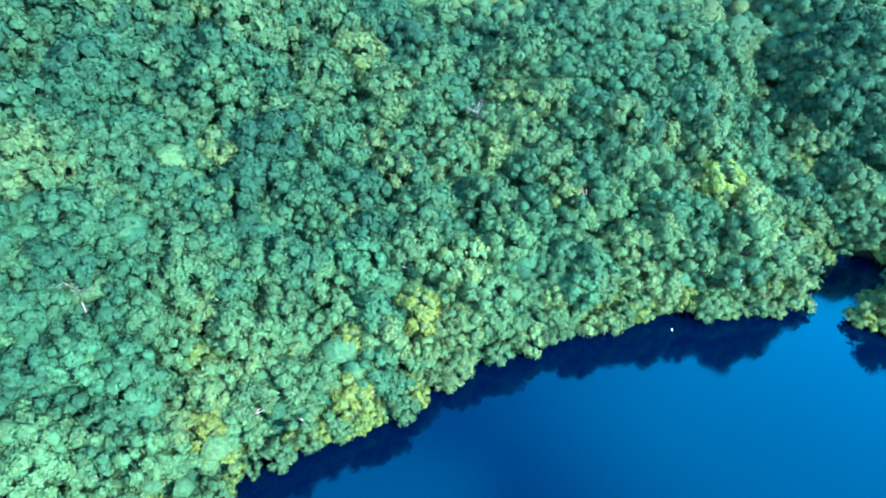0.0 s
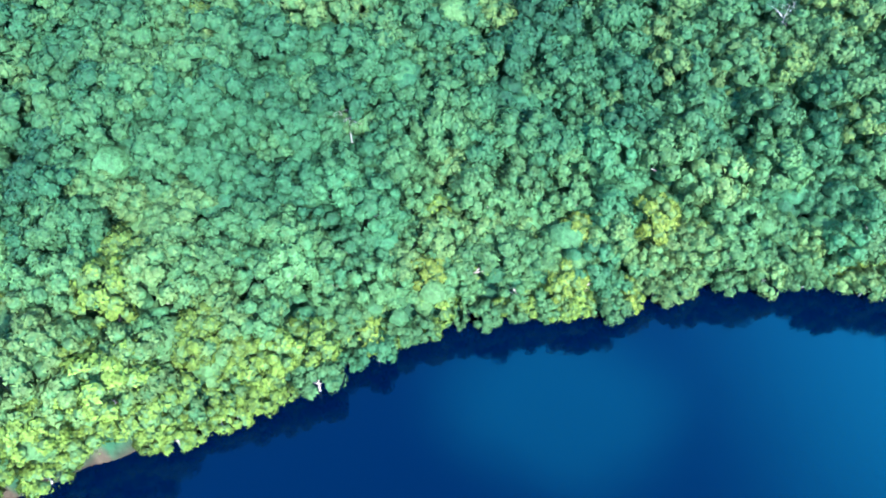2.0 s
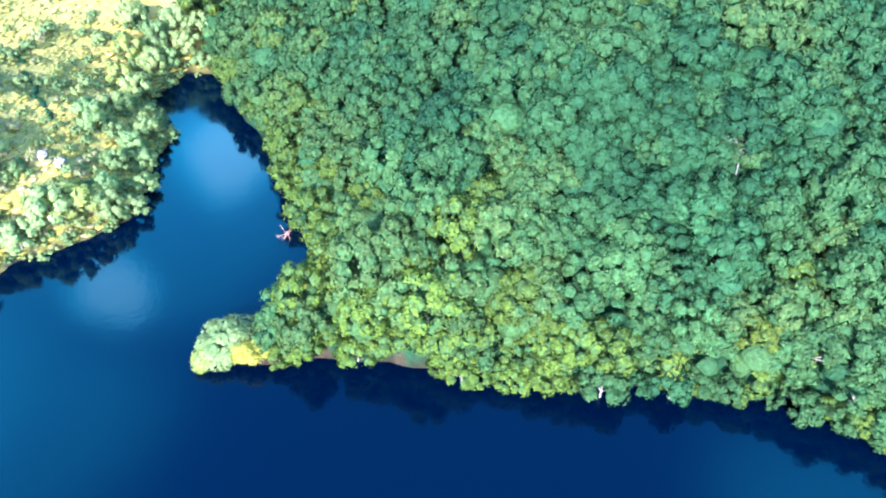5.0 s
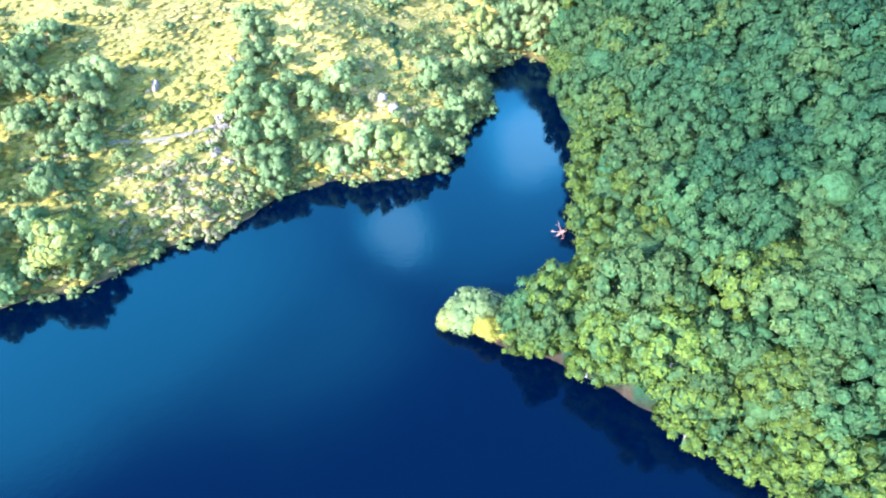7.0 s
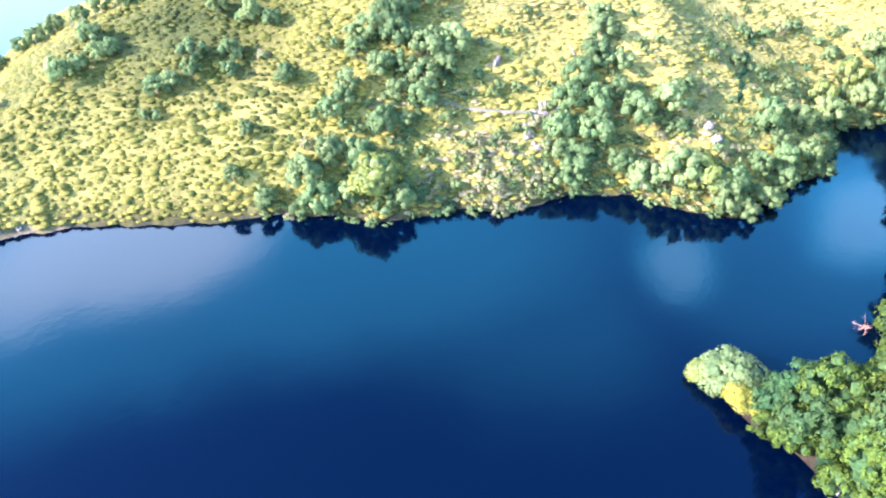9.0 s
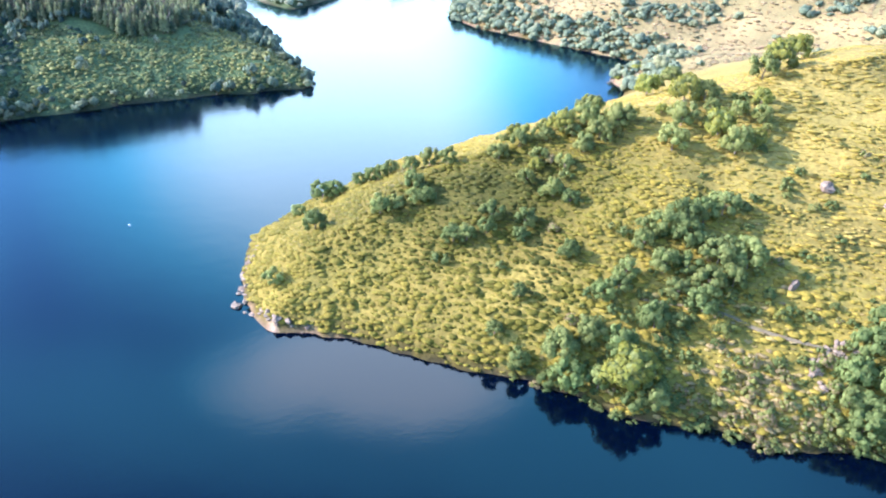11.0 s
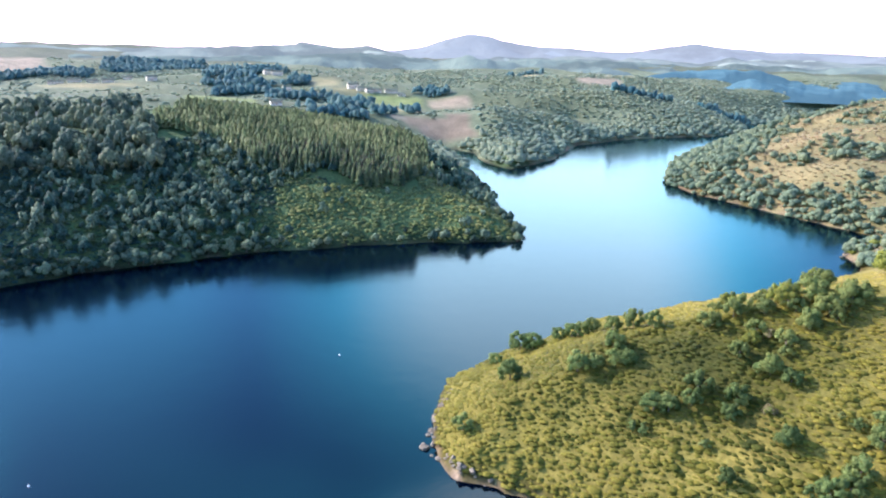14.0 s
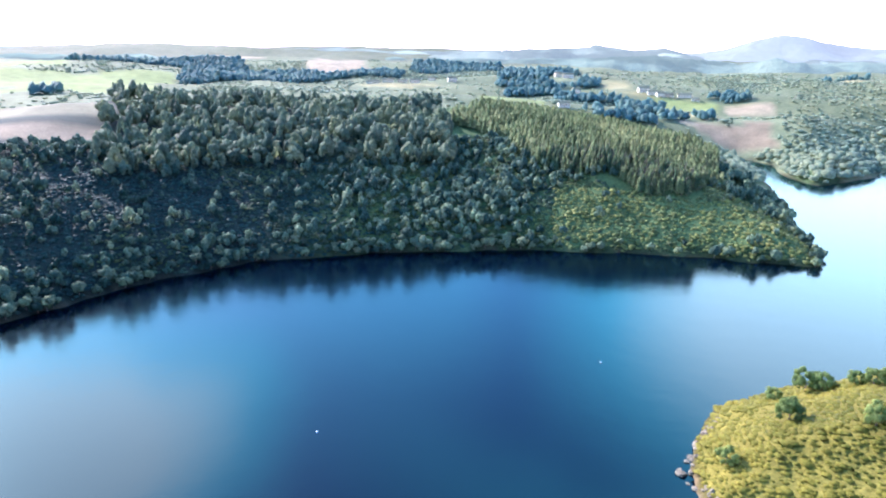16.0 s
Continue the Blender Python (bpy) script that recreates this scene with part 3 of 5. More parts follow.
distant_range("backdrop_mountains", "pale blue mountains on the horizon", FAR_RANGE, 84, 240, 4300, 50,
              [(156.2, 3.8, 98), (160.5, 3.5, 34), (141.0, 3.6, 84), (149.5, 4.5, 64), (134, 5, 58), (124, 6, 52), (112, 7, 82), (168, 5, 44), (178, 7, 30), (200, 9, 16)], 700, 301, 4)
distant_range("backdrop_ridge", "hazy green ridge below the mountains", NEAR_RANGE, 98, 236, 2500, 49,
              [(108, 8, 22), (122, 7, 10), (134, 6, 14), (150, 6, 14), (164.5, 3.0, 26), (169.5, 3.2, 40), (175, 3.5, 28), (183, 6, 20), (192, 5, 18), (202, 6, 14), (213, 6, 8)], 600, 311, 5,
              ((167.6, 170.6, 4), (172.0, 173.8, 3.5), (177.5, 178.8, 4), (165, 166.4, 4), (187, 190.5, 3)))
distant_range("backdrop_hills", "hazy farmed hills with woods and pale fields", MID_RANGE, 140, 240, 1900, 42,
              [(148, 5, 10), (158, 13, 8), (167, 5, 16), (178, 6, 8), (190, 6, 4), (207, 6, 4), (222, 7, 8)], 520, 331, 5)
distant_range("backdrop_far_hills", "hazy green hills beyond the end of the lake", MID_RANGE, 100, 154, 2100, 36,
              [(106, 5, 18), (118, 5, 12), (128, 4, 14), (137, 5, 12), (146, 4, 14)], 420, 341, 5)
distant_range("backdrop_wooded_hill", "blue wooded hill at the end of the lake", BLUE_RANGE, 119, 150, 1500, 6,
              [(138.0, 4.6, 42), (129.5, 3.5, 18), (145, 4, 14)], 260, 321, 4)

# ---- plants ----
def unit(v):
    return v / np.maximum(np.linalg.norm(v, axis=-1, keepdims=True), 1e-9)


def leaf_sprays(rng, pts, nrm, size, round_=0.92):
    """Leaf sprays, one ragged three-cornered spray a point, shaded as part of the round mass that they cover."""
    n = len(pts)
    way = unit(nrm)
    tilted = unit(way + rng.normal(0, 0.36, (n, 3)))
    side = unit(np.cross(tilted, rng.normal(0, 1, (n, 3))))
    up = np.cross(tilted, side)
    s = size * rng.uniform(0.6, 1.4, (n, 1))
    lean = rng.uniform(-0.6, 0.6, (n, 1))
    v = np.stack([pts - side * s - up * s * 0.6, pts + side * s * rng.uniform(0.6, 1.1, (n, 1)) - up * s * 0.5, pts + up * s * rng.uniform(0.8, 1.4, (n, 1)) + side * s * lean], 1).reshape(-1, 3)
    shade = np.repeat(unit(round_ * way + (1 - round_) * tilted), 3, axis=0)
    return v, np.arange(3 * n).reshape(-1, 3), shade


def split(q):
    """Four-cornered faces as pairs of three-cornered ones."""
    return np.concatenate([q[:, [0, 1, 2]], q[:, [0, 2, 3]]])


def lump(rng, centre, size, seg=7, rings=4, rough=0.22):
    """A closed uneven mass."""
    th = np.linspace(0, 2 * math.pi, seg, endpoint=False)
    ph = np.linspace(0.12, math.pi - 0.12, rings)
    d = np.stack([np.outer(np.sin(ph), np.cos(th)), np.outer(np.sin(ph), np.sin(th)), np.outer(np.cos(ph), np.ones(seg))], -1).reshape(-1, 3)
    v = centre + d * np.asarray(size) * (1 + rng.uniform(-rough, rough, (len(d), 1)))
    i = np.arange(seg)
    j = (i + 1) % seg
    r = seg * np.arange(rings - 1)[:, None]
    q = np.stack([r + i, r + seg + i, r + seg + j, r + j], -1).reshape(-1, 4)
    cap = np.array([[0, k, k + 1] for k in range(1, seg - 1)])
    return v, np.concatenate([split(q), cap]), d


def joined(pieces):
    """Pieces of one shape put together; the third array, normals, goes along where all have it."""
    vs, qs, n = [], [], 0
    for p in pieces:
        vs.append(p[0])
        qs.append(p[1] + n)
        n += len(p[0])
    if all(len(p) == 3 for p in pieces):
        return np.concatenate(vs), np.concatenate(qs), np.concatenate([p[2] for p in pieces])
    return np.concatenate(vs), np.concatenate(qs)


def domes(rng, centres, axes, radii, seg, rings, rough=0.22, flat=0.85):
    """Leafy bosses: an uneven cap round each centre, facing along its axis. Open where the crown hides them."""
    n = len(centres)
    axes = unit(axes)
    side = unit(np.cross(axes, rng.normal(0, 1, (n, 3))))
    up = np.cross(axes, side)
    th = np.arange(seg) * 2 * math.pi / seg
    ph = np.linspace(0, 1, rings + 1)[1:] * radians(105)
    local = [(0.0, 0.0, 1.0)]
    for k, p in enumerate(ph):
        local += [(math.sin(p) * math.cos(t + 0.5 * k), math.sin(p) * math.sin(t + 0.5 * k), math.cos(p)) for t in th]
    local = np.array(local)
    way = unit(local[None, :, 0:1] * side[:, None] + local[None, :, 1:2] * up[:, None] + local[None, :, 2:3] * axes[:, None])
    v = centres[:, None] + way * (radii[:, None] * rng.uniform(1 - rough, 1 + rough, (n, len(local))))[..., None] * (1, 1, flat)
    i = np.arange(seg)
    j = (i + 1) % seg
    q = [np.stack([0 * i, 1 + i, 1 + j], 1)]
    for k in range(rings - 1):
        a, b = 1 + k * seg, 1 + (k + 1) * seg
        q += [np.stack([a + i, b + i, a + j], 1), np.stack([a + j, b + i, b + j], 1)]
    q = np.concatenate(q)
    faces = (q[None] + (np.arange(n) * len(local))[:, None, None]).reshape(-1, 3)
    return v.reshape(-1, 3), faces, way.reshape(-1, 3)


def lobed(rng, reach, tall, lobes, base, plump=1.0):
    """Where the bosses of a crown sit: centre of the crown, their centres, ways outward and radii."""
    mid = np.array((0, 0, base + tall * 0.45))
    k = np.arange(lobes) + 0.5
    lift = 1 - 1.45 * k / lobes
    turn = k * 2.39996 + rng.normal(0, 0.35, lobes)
    flat_way = np.sqrt(np.maximum(1 - lift ** 2, 0.05))
    d = unit(np.stack([np.cos(turn) * flat_way, np.sin(turn) * flat_way, lift], 1) + rng.normal(0, 0.16, (lobes, 3)))
    c = mid + d * np.array((reach, reach, tall * 0.52)) * rng.uniform(0.5, 0.86, (lobes, 1))
    return mid, c, unit(d + (0, 0, 0.25)), plump * reach * 1.5 / math.sqrt(lobes) * rng.uniform(0.7, 1.35, lobes)


def crown_shape(seed, reach, tall, lobes, leaves, size, base, plump=1.0):
    """A broadleaf crown seen from near: leaf sprays over inner bosses, tinted darker for shade inside. Its foot stands
    at height base.
    """
    rng = np.random.default_rng(seed)
    mid, c, axis, r = lobed(rng, reach, tall, lobes, base, plump)
    pick = rng.integers(0, lobes, leaves * 2)
    way = unit(axis[pick] + rng.normal(0, 0.62, (leaves * 2, 3)))
    p = c[pick] + way * (r[pick] * rng.uniform(0.82, 1.16, leaves * 2))[:, None] * (1, 1, 0.85)
    gap = np.linalg.norm(p[:, None] - c[None], axis=2) / r[None]
    gap[np.arange(len(p)), pick] = 9
    keep = np.flatnonzero(gap.min(1) > 0.78)[:leaves]
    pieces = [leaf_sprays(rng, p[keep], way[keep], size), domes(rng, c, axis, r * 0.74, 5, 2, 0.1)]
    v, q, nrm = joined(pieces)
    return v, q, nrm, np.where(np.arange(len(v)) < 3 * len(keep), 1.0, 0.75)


def far_crown_shape(seed, reach, tall, lobes, leaves, size, base):
    """A broadleaf crown seen from afar: leafy bosses with a few loose sprays."""
    rng = np.random.default_rng(seed)
    mid, c, axis, r = lobed(rng, reach, tall, lobes, base)
    pick = rng.integers(0, lobes, leaves)
    way = unit(axis[pick] + rng.normal(0, 0.55, (leaves, 3)))
    p = c[pick] + way * (r[pick] * rng.uniform(0.9, 1.18, leaves))[:, None] * (1, 1, 0.85)
    v, q, nrm = joined([domes(rng, c, axis, r, 5, 2), leaf_sprays(rng, p, way, size)])
    return v, q, unit(0.72 * nrm + 0.28 * unit((v - mid) / (reach, reach, tall * 0.5)))


def pine_shape(seed, tall, reach, tiers, arms):
    """A conifer: ragged skirts of boughs, one over the other, on a spire."""
    rng = np.random.default_rng(seed)
    vs, qs = [], []
    for k in range(tiers):
        f = k / tiers
        low, high = tall * (0.10 + 0.80 * f), tall * min(0.10 + 0.80 * f + 0.36, 1.0)
        r = reach * (1 - f) ** 0.7 * 0.98 + 0.1
        a = np.arange(arms) * 2 * math.pi / arms + rng.uniform(0, 6)
        rr = r * rng.uniform(0.7, 1.2, arms)
        outer = np.stack([np.cos(a) * rr, np.sin(a) * rr, low + rng.normal(0, 0.05, arms) * tall], 1)
        notch = np.stack([np.cos(a + math.pi / arms) * r * 0.55, np.sin(a + math.pi / arms) * r * 0.55, np.full(arms, low + 0.1 * tall)], 1)
        n = len(vs)
        vs += [*outer, *notch, np.array((rng.normal(0, 0.08), rng.normal(0, 0.08), high))]
        top = n + 2 * arms
        qs += [[top, n + arms + (i - 1) % arms, n + i, n + arms + i] for i in range(arms)]
    v = np.array(vs)
    return v, split(np.array(qs)), unit(v * (1, 1, 0.15) + (0, 0, 0.25))


def tussock_shape(seed, sprays=4, seg=5):
    """A cushion of heather, gorse or bracken, one metre across, with a few loose sprays."""
    rng = np.random.default_rng(seed)
    v, q, nrm = domes(rng, np.array([[0, 0, 0.02]]), np.array([[0, 0, 1.0]]), np.array([0.52]), seg, 2, 0.36, 0.9)
    way = unit(rng.normal(0, 1, (sprays, 3)) + (0, 0, 0.9))
    w = leaf_sprays(rng, way * (0.5, 0.5, 0.46), way, 0.2)
    v, q, nrm = joined([(v, q, nrm), w])
    return v, q, unit(nrm + (0, 0, 0.35))


def tuft_shape(seed):
    """A distant tree top three metres in radius: one uneven boss."""
    rng = np.random.default_rng(seed)
    v, q, nrm = domes(rng, np.array([(0, 0, 1.7)]), np.array([(rng.normal(0, 0.2), rng.normal(0, 0.2), 1.0)]), np.array([2.7]), 5, 2, 0.3)
    return v, q, unit(nrm + (0, 0, 0.3))


def trunk_shape(seed, tall, thick, limbs=4):
    """A tapered, slightly leaning trunk with limbs."""
    rng = np.random.default_rng(seed)

    def limb(a, b, ra, rb, seg=6):
        ax = unit(b - a)
        s = unit(np.cross(ax, (0.3, 0.5, 0.81)))
        t = np.cross(ax, s)
        th = np.arange(seg) * 2 * math.pi / seg
        ringdir = np.outer(np.cos(th), s) + np.outer(np.sin(th), t)
        v = np.concatenate([a + ringdir * ra, (a + b) / 2 + ringdir * (ra * 0.6 + rb * 0.4) + rng.normal(0, ra * 0.5, 3), b + ringdir * rb])
        i = np.arange(seg)
        j = (i + 1) % seg
        return v, np.concatenate([np.stack([i, j, j + seg, i + seg], 1), np.stack([i + seg, j + seg, j + 2 * seg, i + 2 * seg], 1)])

    lean = rng.normal(0, 0.06, 2) * tall
    top = np.array((lean[0], lean[1], tall))
    pieces = [limb(np.array((0, 0, -0.6)), top, thick, thick * 0.45)]
    for k in range(limbs):
        a = rng.uniform(0, 2 * math.pi)
        start = top * rng.uniform(0.55, 0.95)
        end = start + np.array((math.cos(a), math.sin(a), rng.uniform(0.5, 1.1))) * tall * rng.uniform(0.3, 0.5)
        pieces.append(limb(start, end, thick * 0.42, thick * 0.1, 5))
    return joined(pieces)


def scatter(rng, box, gap, keep, tries=1.0):
    """Points on a shaken grid of that spacing where keep(x, y) is true."""
    x0, y0, x1, y1 = box
    gx, gy = np.meshgrid(np.arange(x0, x1, gap), np.arange(y0, y1, gap * 0.87))
    gx = gx + (np.arange(gx.shape[0])[:, None] % 2) * gap * 0.5
    x = gx.ravel() + rng.uniform(-0.38, 0.38, gx.size) * gap
    y = gy.ravel() + rng.uniform(-0.38, 0.38, gx.size) * gap
    ok = keep(x, y)
    return x[ok], y[ok]


def planted(name, mats, shapes, x, y, size, tint, rng, tallness=None, sink=0.15):
    """All these plants as one mesh: shapes are shared out, turned and scaled."""
    z = height(x, y) - sink
    kind = rng.integers(0, len(shapes), len(x))
    a = rng.uniform(0, 2 * math.pi, len(x))
    tallness = size if tallness is None else tallness
    vs, qs, ts, ns, n = [], [], [], [], 0
    for k, shape in enumerate(shapes):
        v, q, nrm = shape[:3]
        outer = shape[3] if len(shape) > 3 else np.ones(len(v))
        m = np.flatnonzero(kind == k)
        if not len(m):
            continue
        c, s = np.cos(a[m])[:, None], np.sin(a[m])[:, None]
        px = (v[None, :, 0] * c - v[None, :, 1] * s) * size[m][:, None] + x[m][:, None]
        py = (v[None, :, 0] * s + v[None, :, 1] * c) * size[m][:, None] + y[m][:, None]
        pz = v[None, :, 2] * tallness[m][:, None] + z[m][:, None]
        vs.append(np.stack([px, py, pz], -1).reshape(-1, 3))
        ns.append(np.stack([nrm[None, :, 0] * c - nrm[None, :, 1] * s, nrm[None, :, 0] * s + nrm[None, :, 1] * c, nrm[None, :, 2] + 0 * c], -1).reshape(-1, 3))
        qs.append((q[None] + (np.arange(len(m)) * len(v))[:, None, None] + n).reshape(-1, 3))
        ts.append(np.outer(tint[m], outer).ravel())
        n += len(m) * len(v)
    return new(name, mesh_from(name, np.concatenate(vs), np.concatenate(qs), mats, point=np.concatenate(ts), normals=np.concatenate(ns)))


rng = np.random.default_rng(7)


def wood_tint(rng, x, y, d):
    """Species: mostly green, drifts of grey-green, yellower towards the water."""
    t = 0.40 + 0.20 * value_noise(x, y, 16, 51) + 0.13 * rng.normal(0, 1, len(x)) + 0.24 * np.exp(-np.maximum(d, 0) / 12) + 0.30 * np.exp(-np.maximum(d, 0) / 9) * spread(-36, -50, x) * spread(54, 42, y)
    t = np.clip(t, 0.02, 0.84)
    t[(rng.random(len(x)) < 0.02) & (d < 14)] = 0.92
    return t


NEAR = [crown_shape(100 + k, 3.0, 5.4, 22, 950, 0.19, 1.6) for k in range(6)]
MIDDLE = [crown_shape(120 + k, 3.0, 5.4, 15, 460, 0.25, 1.4) for k in range(6)]
DISTANT = [far_crown_shape(140 + k, 3.0, 5.4, 8, 34, 0.5, 0.9) for k in range(6)]
TINY = [tuft_shape(160 + k) for k in range(6)]
BUSH = [crown_shape(180 + k, 3.0, 4.6, 18, 520, 0.27, 0.1) for k in range(5)]
CONIFER = [pine_shape(200 + k, 8.0, 2.3, 4, 7) for k in range(5)]
INNER_CONIFER = [pine_shape(210 + k, 8.0, 2.3, 3, 6) for k in range(5)]
LOW_BUSH = [crown_shape(240 + k, 3.0, 4.4, 10, 220, 0.33, 0.0) for k in range(5)]
SCRUB_BUSH = [crown_shape(260 + k, 3.0, 4.4, 8, 120, 0.42, 0.0) for k in range(5)]
SMALL = [far_crown_shape(220 + k, 3.0, 4.4, 6, 18, 0.5, 0.0) for k in range(5)]

KINDS = [("dark green", 0.12), ("green", 0.38), ("fresh green", 0.58), ("grey-green", 0.72), ("yellow-green", 0.86), ("golden yellow", 0.95), ("rusty brown", 1.0)]
MODELS = {}


def tree(family, shapes, x, y, size, tint, tail, group, leaf=None, category="tree", foot=(3.2, 0.19), tallness=1.0, z=None):
    """One tree: trunk and crown under its own base, with meshes shared between alike trees."""
    word, tone = min(KINDS, key=lambda e: abs(e[1] - tint))
    shape = int(rng.integers(0, len(shapes)))
    key = (family, word, shape)
    if key not in MODELS:
        v, q, nrm = shapes[shape][:3]
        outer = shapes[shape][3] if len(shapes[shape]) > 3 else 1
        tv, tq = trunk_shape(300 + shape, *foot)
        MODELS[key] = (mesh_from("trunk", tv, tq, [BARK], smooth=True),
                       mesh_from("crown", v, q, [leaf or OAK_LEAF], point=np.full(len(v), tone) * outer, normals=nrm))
    top = new(category)
    for part_name, me in zip(("trunk", "crown"), MODELS[key]):
        new(part_name, me).parent = top
    z = max(float(height(np.array([x]), np.array([y]))[0]), 0.0) - 0.1 if z is None else z
    top.matrix_basis = pose(x, y, z, 0, 0, rng.uniform(0, 360)) @ Matrix.Diagonal((size, size, size * tallness, 1))
    return tagged(top, f"{word} {tail}", "bush" if category == "bush" else "tree", group)


# the wood on the north shore
def wood_spots(gap, lo, hi):
    x, y = scatter(rng, (-280, 0, 220, 270), gap, lambda x, y: in_wood(x, y) & (np.hypot(x, y) < 268) & (x < 0.82 * y + 16))
    d = land(x, y)[0]
    ok = (d > lo) & (d <= hi) & (np.hypot(x + 75, y - 7.6) > 5.4) & (np.hypot(x + 71.6, y - 9.6) > 4.4)
    return x[ok], y[ok], d[ok]


wood = "dense green broadleaf wood covering the slope above the reservoir"
wx, wy, wd = wood_spots(5.0, 60, 400)
wsize = np.clip(rng.lognormal(0.27, 0.22, len(wx)), 0.75, 2.1)
close = np.hypot(wx, wy) < 165
utint, utall = wood_tint(rng, wx, wy, wd), wsize * rng.uniform(0.9, 1.3, len(wx))
tagged(planted("forest_trees_upslope", [OAK_LEAF], DISTANT, wx[~close], wy[~close], wsize[~close], utint[~close], rng, utall[~close]), wood, "forest", kind="stuff")
tagged(planted("forest_trees_midslope", [OAK_LEAF], MIDDLE, wx[close], wy[close], wsize[close], utint[close], rng, utall[close]), wood, "forest", kind="stuff")
wx, wy, wd = wood_spots(4.7, 0.4, 60)
wsize = np.clip(rng.lognormal(0.22, 0.2, len(wx)), 0.75, 1.75)
wtint = wood_tint(rng, wx, wy, wd)
front = np.argsort(np.where((wx > -84) & (wx < 66), wd, 1e9))[:170]
rest = np.ones(len(wx), bool)
rest[front] = False
wtall = wsize * rng.uniform(0.8, 1.25, len(wx))
for name, shapes, some in (("forest_trees", MIDDLE, rest & (np.hypot(wx, wy) > 104)), ("forest_trees_near", NEAR, rest & (np.hypot(wx, wy) <= 104))):
    tagged(planted(name, [OAK_LEAF], shapes, wx[some], wy[some], wsize[some], wtint[some], rng, wtall[some]), wood, "forest", kind="stuff")
wz = height(wx, wy)
for k in front:
    tree("shore", NEAR, wx[k], wy[k], wsize[k], wtint[k], "broadleaf tree with a dense lobed crown on the shore", "trees along the wooded shore",
         category="oak_tree", tallness=rng.uniform(0.9, 1.2), z=max(wz[k], 0.0) - 0.1)
ux, uy, ud = wood_spots(5.2, 3.0, 66)
us = rng.uniform(0.8, 1.3, len(ux))
# Tint lowered by 0.12 to put canopy shade into the leaf colour.
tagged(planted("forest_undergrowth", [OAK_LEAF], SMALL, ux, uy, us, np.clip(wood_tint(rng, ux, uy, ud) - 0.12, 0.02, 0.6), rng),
       "saplings under the trees of the wood, tinted dark for shade", "undergrowth", kind="stuff")
# low boughs hanging over the water's edge
wx, wy, wd = wood_spots(2.6, -2.4, 6.0)
keep = (rng.random(len(wx)) < 0.85) & ((wx > -74) | (wy < 10) | (wd > 1.2)) & ~((wx < -46) & (wy < 44) & (wd < 0.2) & (value_noise(wx, wy, 9, 52) > 0.0))
wx, wy, wd = wx[keep], wy[keep], wd[keep]
near = (wx > -84) & (wx < 66) & (wd < 0.6)
wsize = np.clip(rng.normal(0.82, 0.18, len(wx)), 0.4, 1.25)
wtint = np.clip(wood_tint(rng, wx, wy, wd) + 0.02, 0, 0.94)
tagged(planted("shore_bushes", [OAK_LEAF], LOW_BUSH, wx[~near], wy[~near], wsize[~near], wtint[~near], rng), "green bushes leaning over the water's edge", "bushes", kind="stuff")
for k in np.flatnonzero(near):
    tree("overhang", BUSH, wx[k], wy[k], wsize[k], wtint[k], "bush leaning over the water at the wooded shore", "bushes along the wooded shore",
         category="bush", foot=(1.9, 0.16), tallness=rng.uniform(0.8, 1.2), z=-0.15)


# ---- heath on the peninsula ----
def on_heath(x, y):
    dn, ds = land(x, y)
    return (dn > 0.35) & (dn > ds) & ~in_wood(x, y)


hx, hy = scatter(rng, (-250, -185, -40, 40), 1.22, lambda x, y: on_heath(x, y) & (np.hypot(x, y) < 240) & (land(x, y)[0] > 1.5 * np.exp(-((x + 48) / 12) ** 2 - ((y + 120) / 20) ** 2)))


def near_to(x, y, cx, cy, rx, ry, turn=0):
    """One at a centre, falling off over the half sizes."""
    co, si = math.cos(radians(turn)), math.sin(radians(turn))
    u, v = (x - cx) * co + (y - cy) * si, -(x - cx) * si + (y - cy) * co
    return np.exp(-(u / rx) ** 2 - (v / ry) ** 2)


# gorse on the tip, bracken in the hollow tinted darker for its shade, grass above, pinkish scrub over the shore
hollow = np.maximum(near_to(hx, hy, -101, -107, 24, 13.5, -40), near_to(hx, hy, -96, -88, 14, 5, 45)) ** 0.7
ruddy = np.maximum(near_to(hx, hy, -101, -41, 14, 11, 60), 0.8 * near_to(hx, hy, -125, -10, 13, 7, 20))
grassy = spread(-112, -142, hx)
htint = 0.58 - 0.52 * hollow - 0.19 * spread(-112, -88, hx) * spread(-60, -80, hy) * (1 - hollow) + 0.10 * grassy + (1 - hollow) * (0.08 * value_noise(hx, hy, 26, 71) * (1 - 0.5 * grassy) + 0.10 * value_noise(hx, hy, 8, 72)) + rng.normal(0, 0.045, len(hx))
red_now = rng.random(len(hx)) < 0.85 * ruddy
htint = np.clip(np.where(red_now, 0.96 + rng.normal(0, 0.05, len(hx)), htint), 0, 1)
hs = np.clip(rng.lognormal(0.46, 0.28, len(hx)), 0.8, 2.8)
hup = hs * rng.uniform(0.13, 0.34, len(hs)) * (1 - 0.7 * grassy)
tagged(planted("heath_shrubs", [HEATH_LEAF], [tussock_shape(500 + k, 6, 5) for k in range(8)], hx, hy, hs, htint, rng, hup),
       "low golden-green heath and gorse covering the peninsula", "shrubs", kind="stuff")

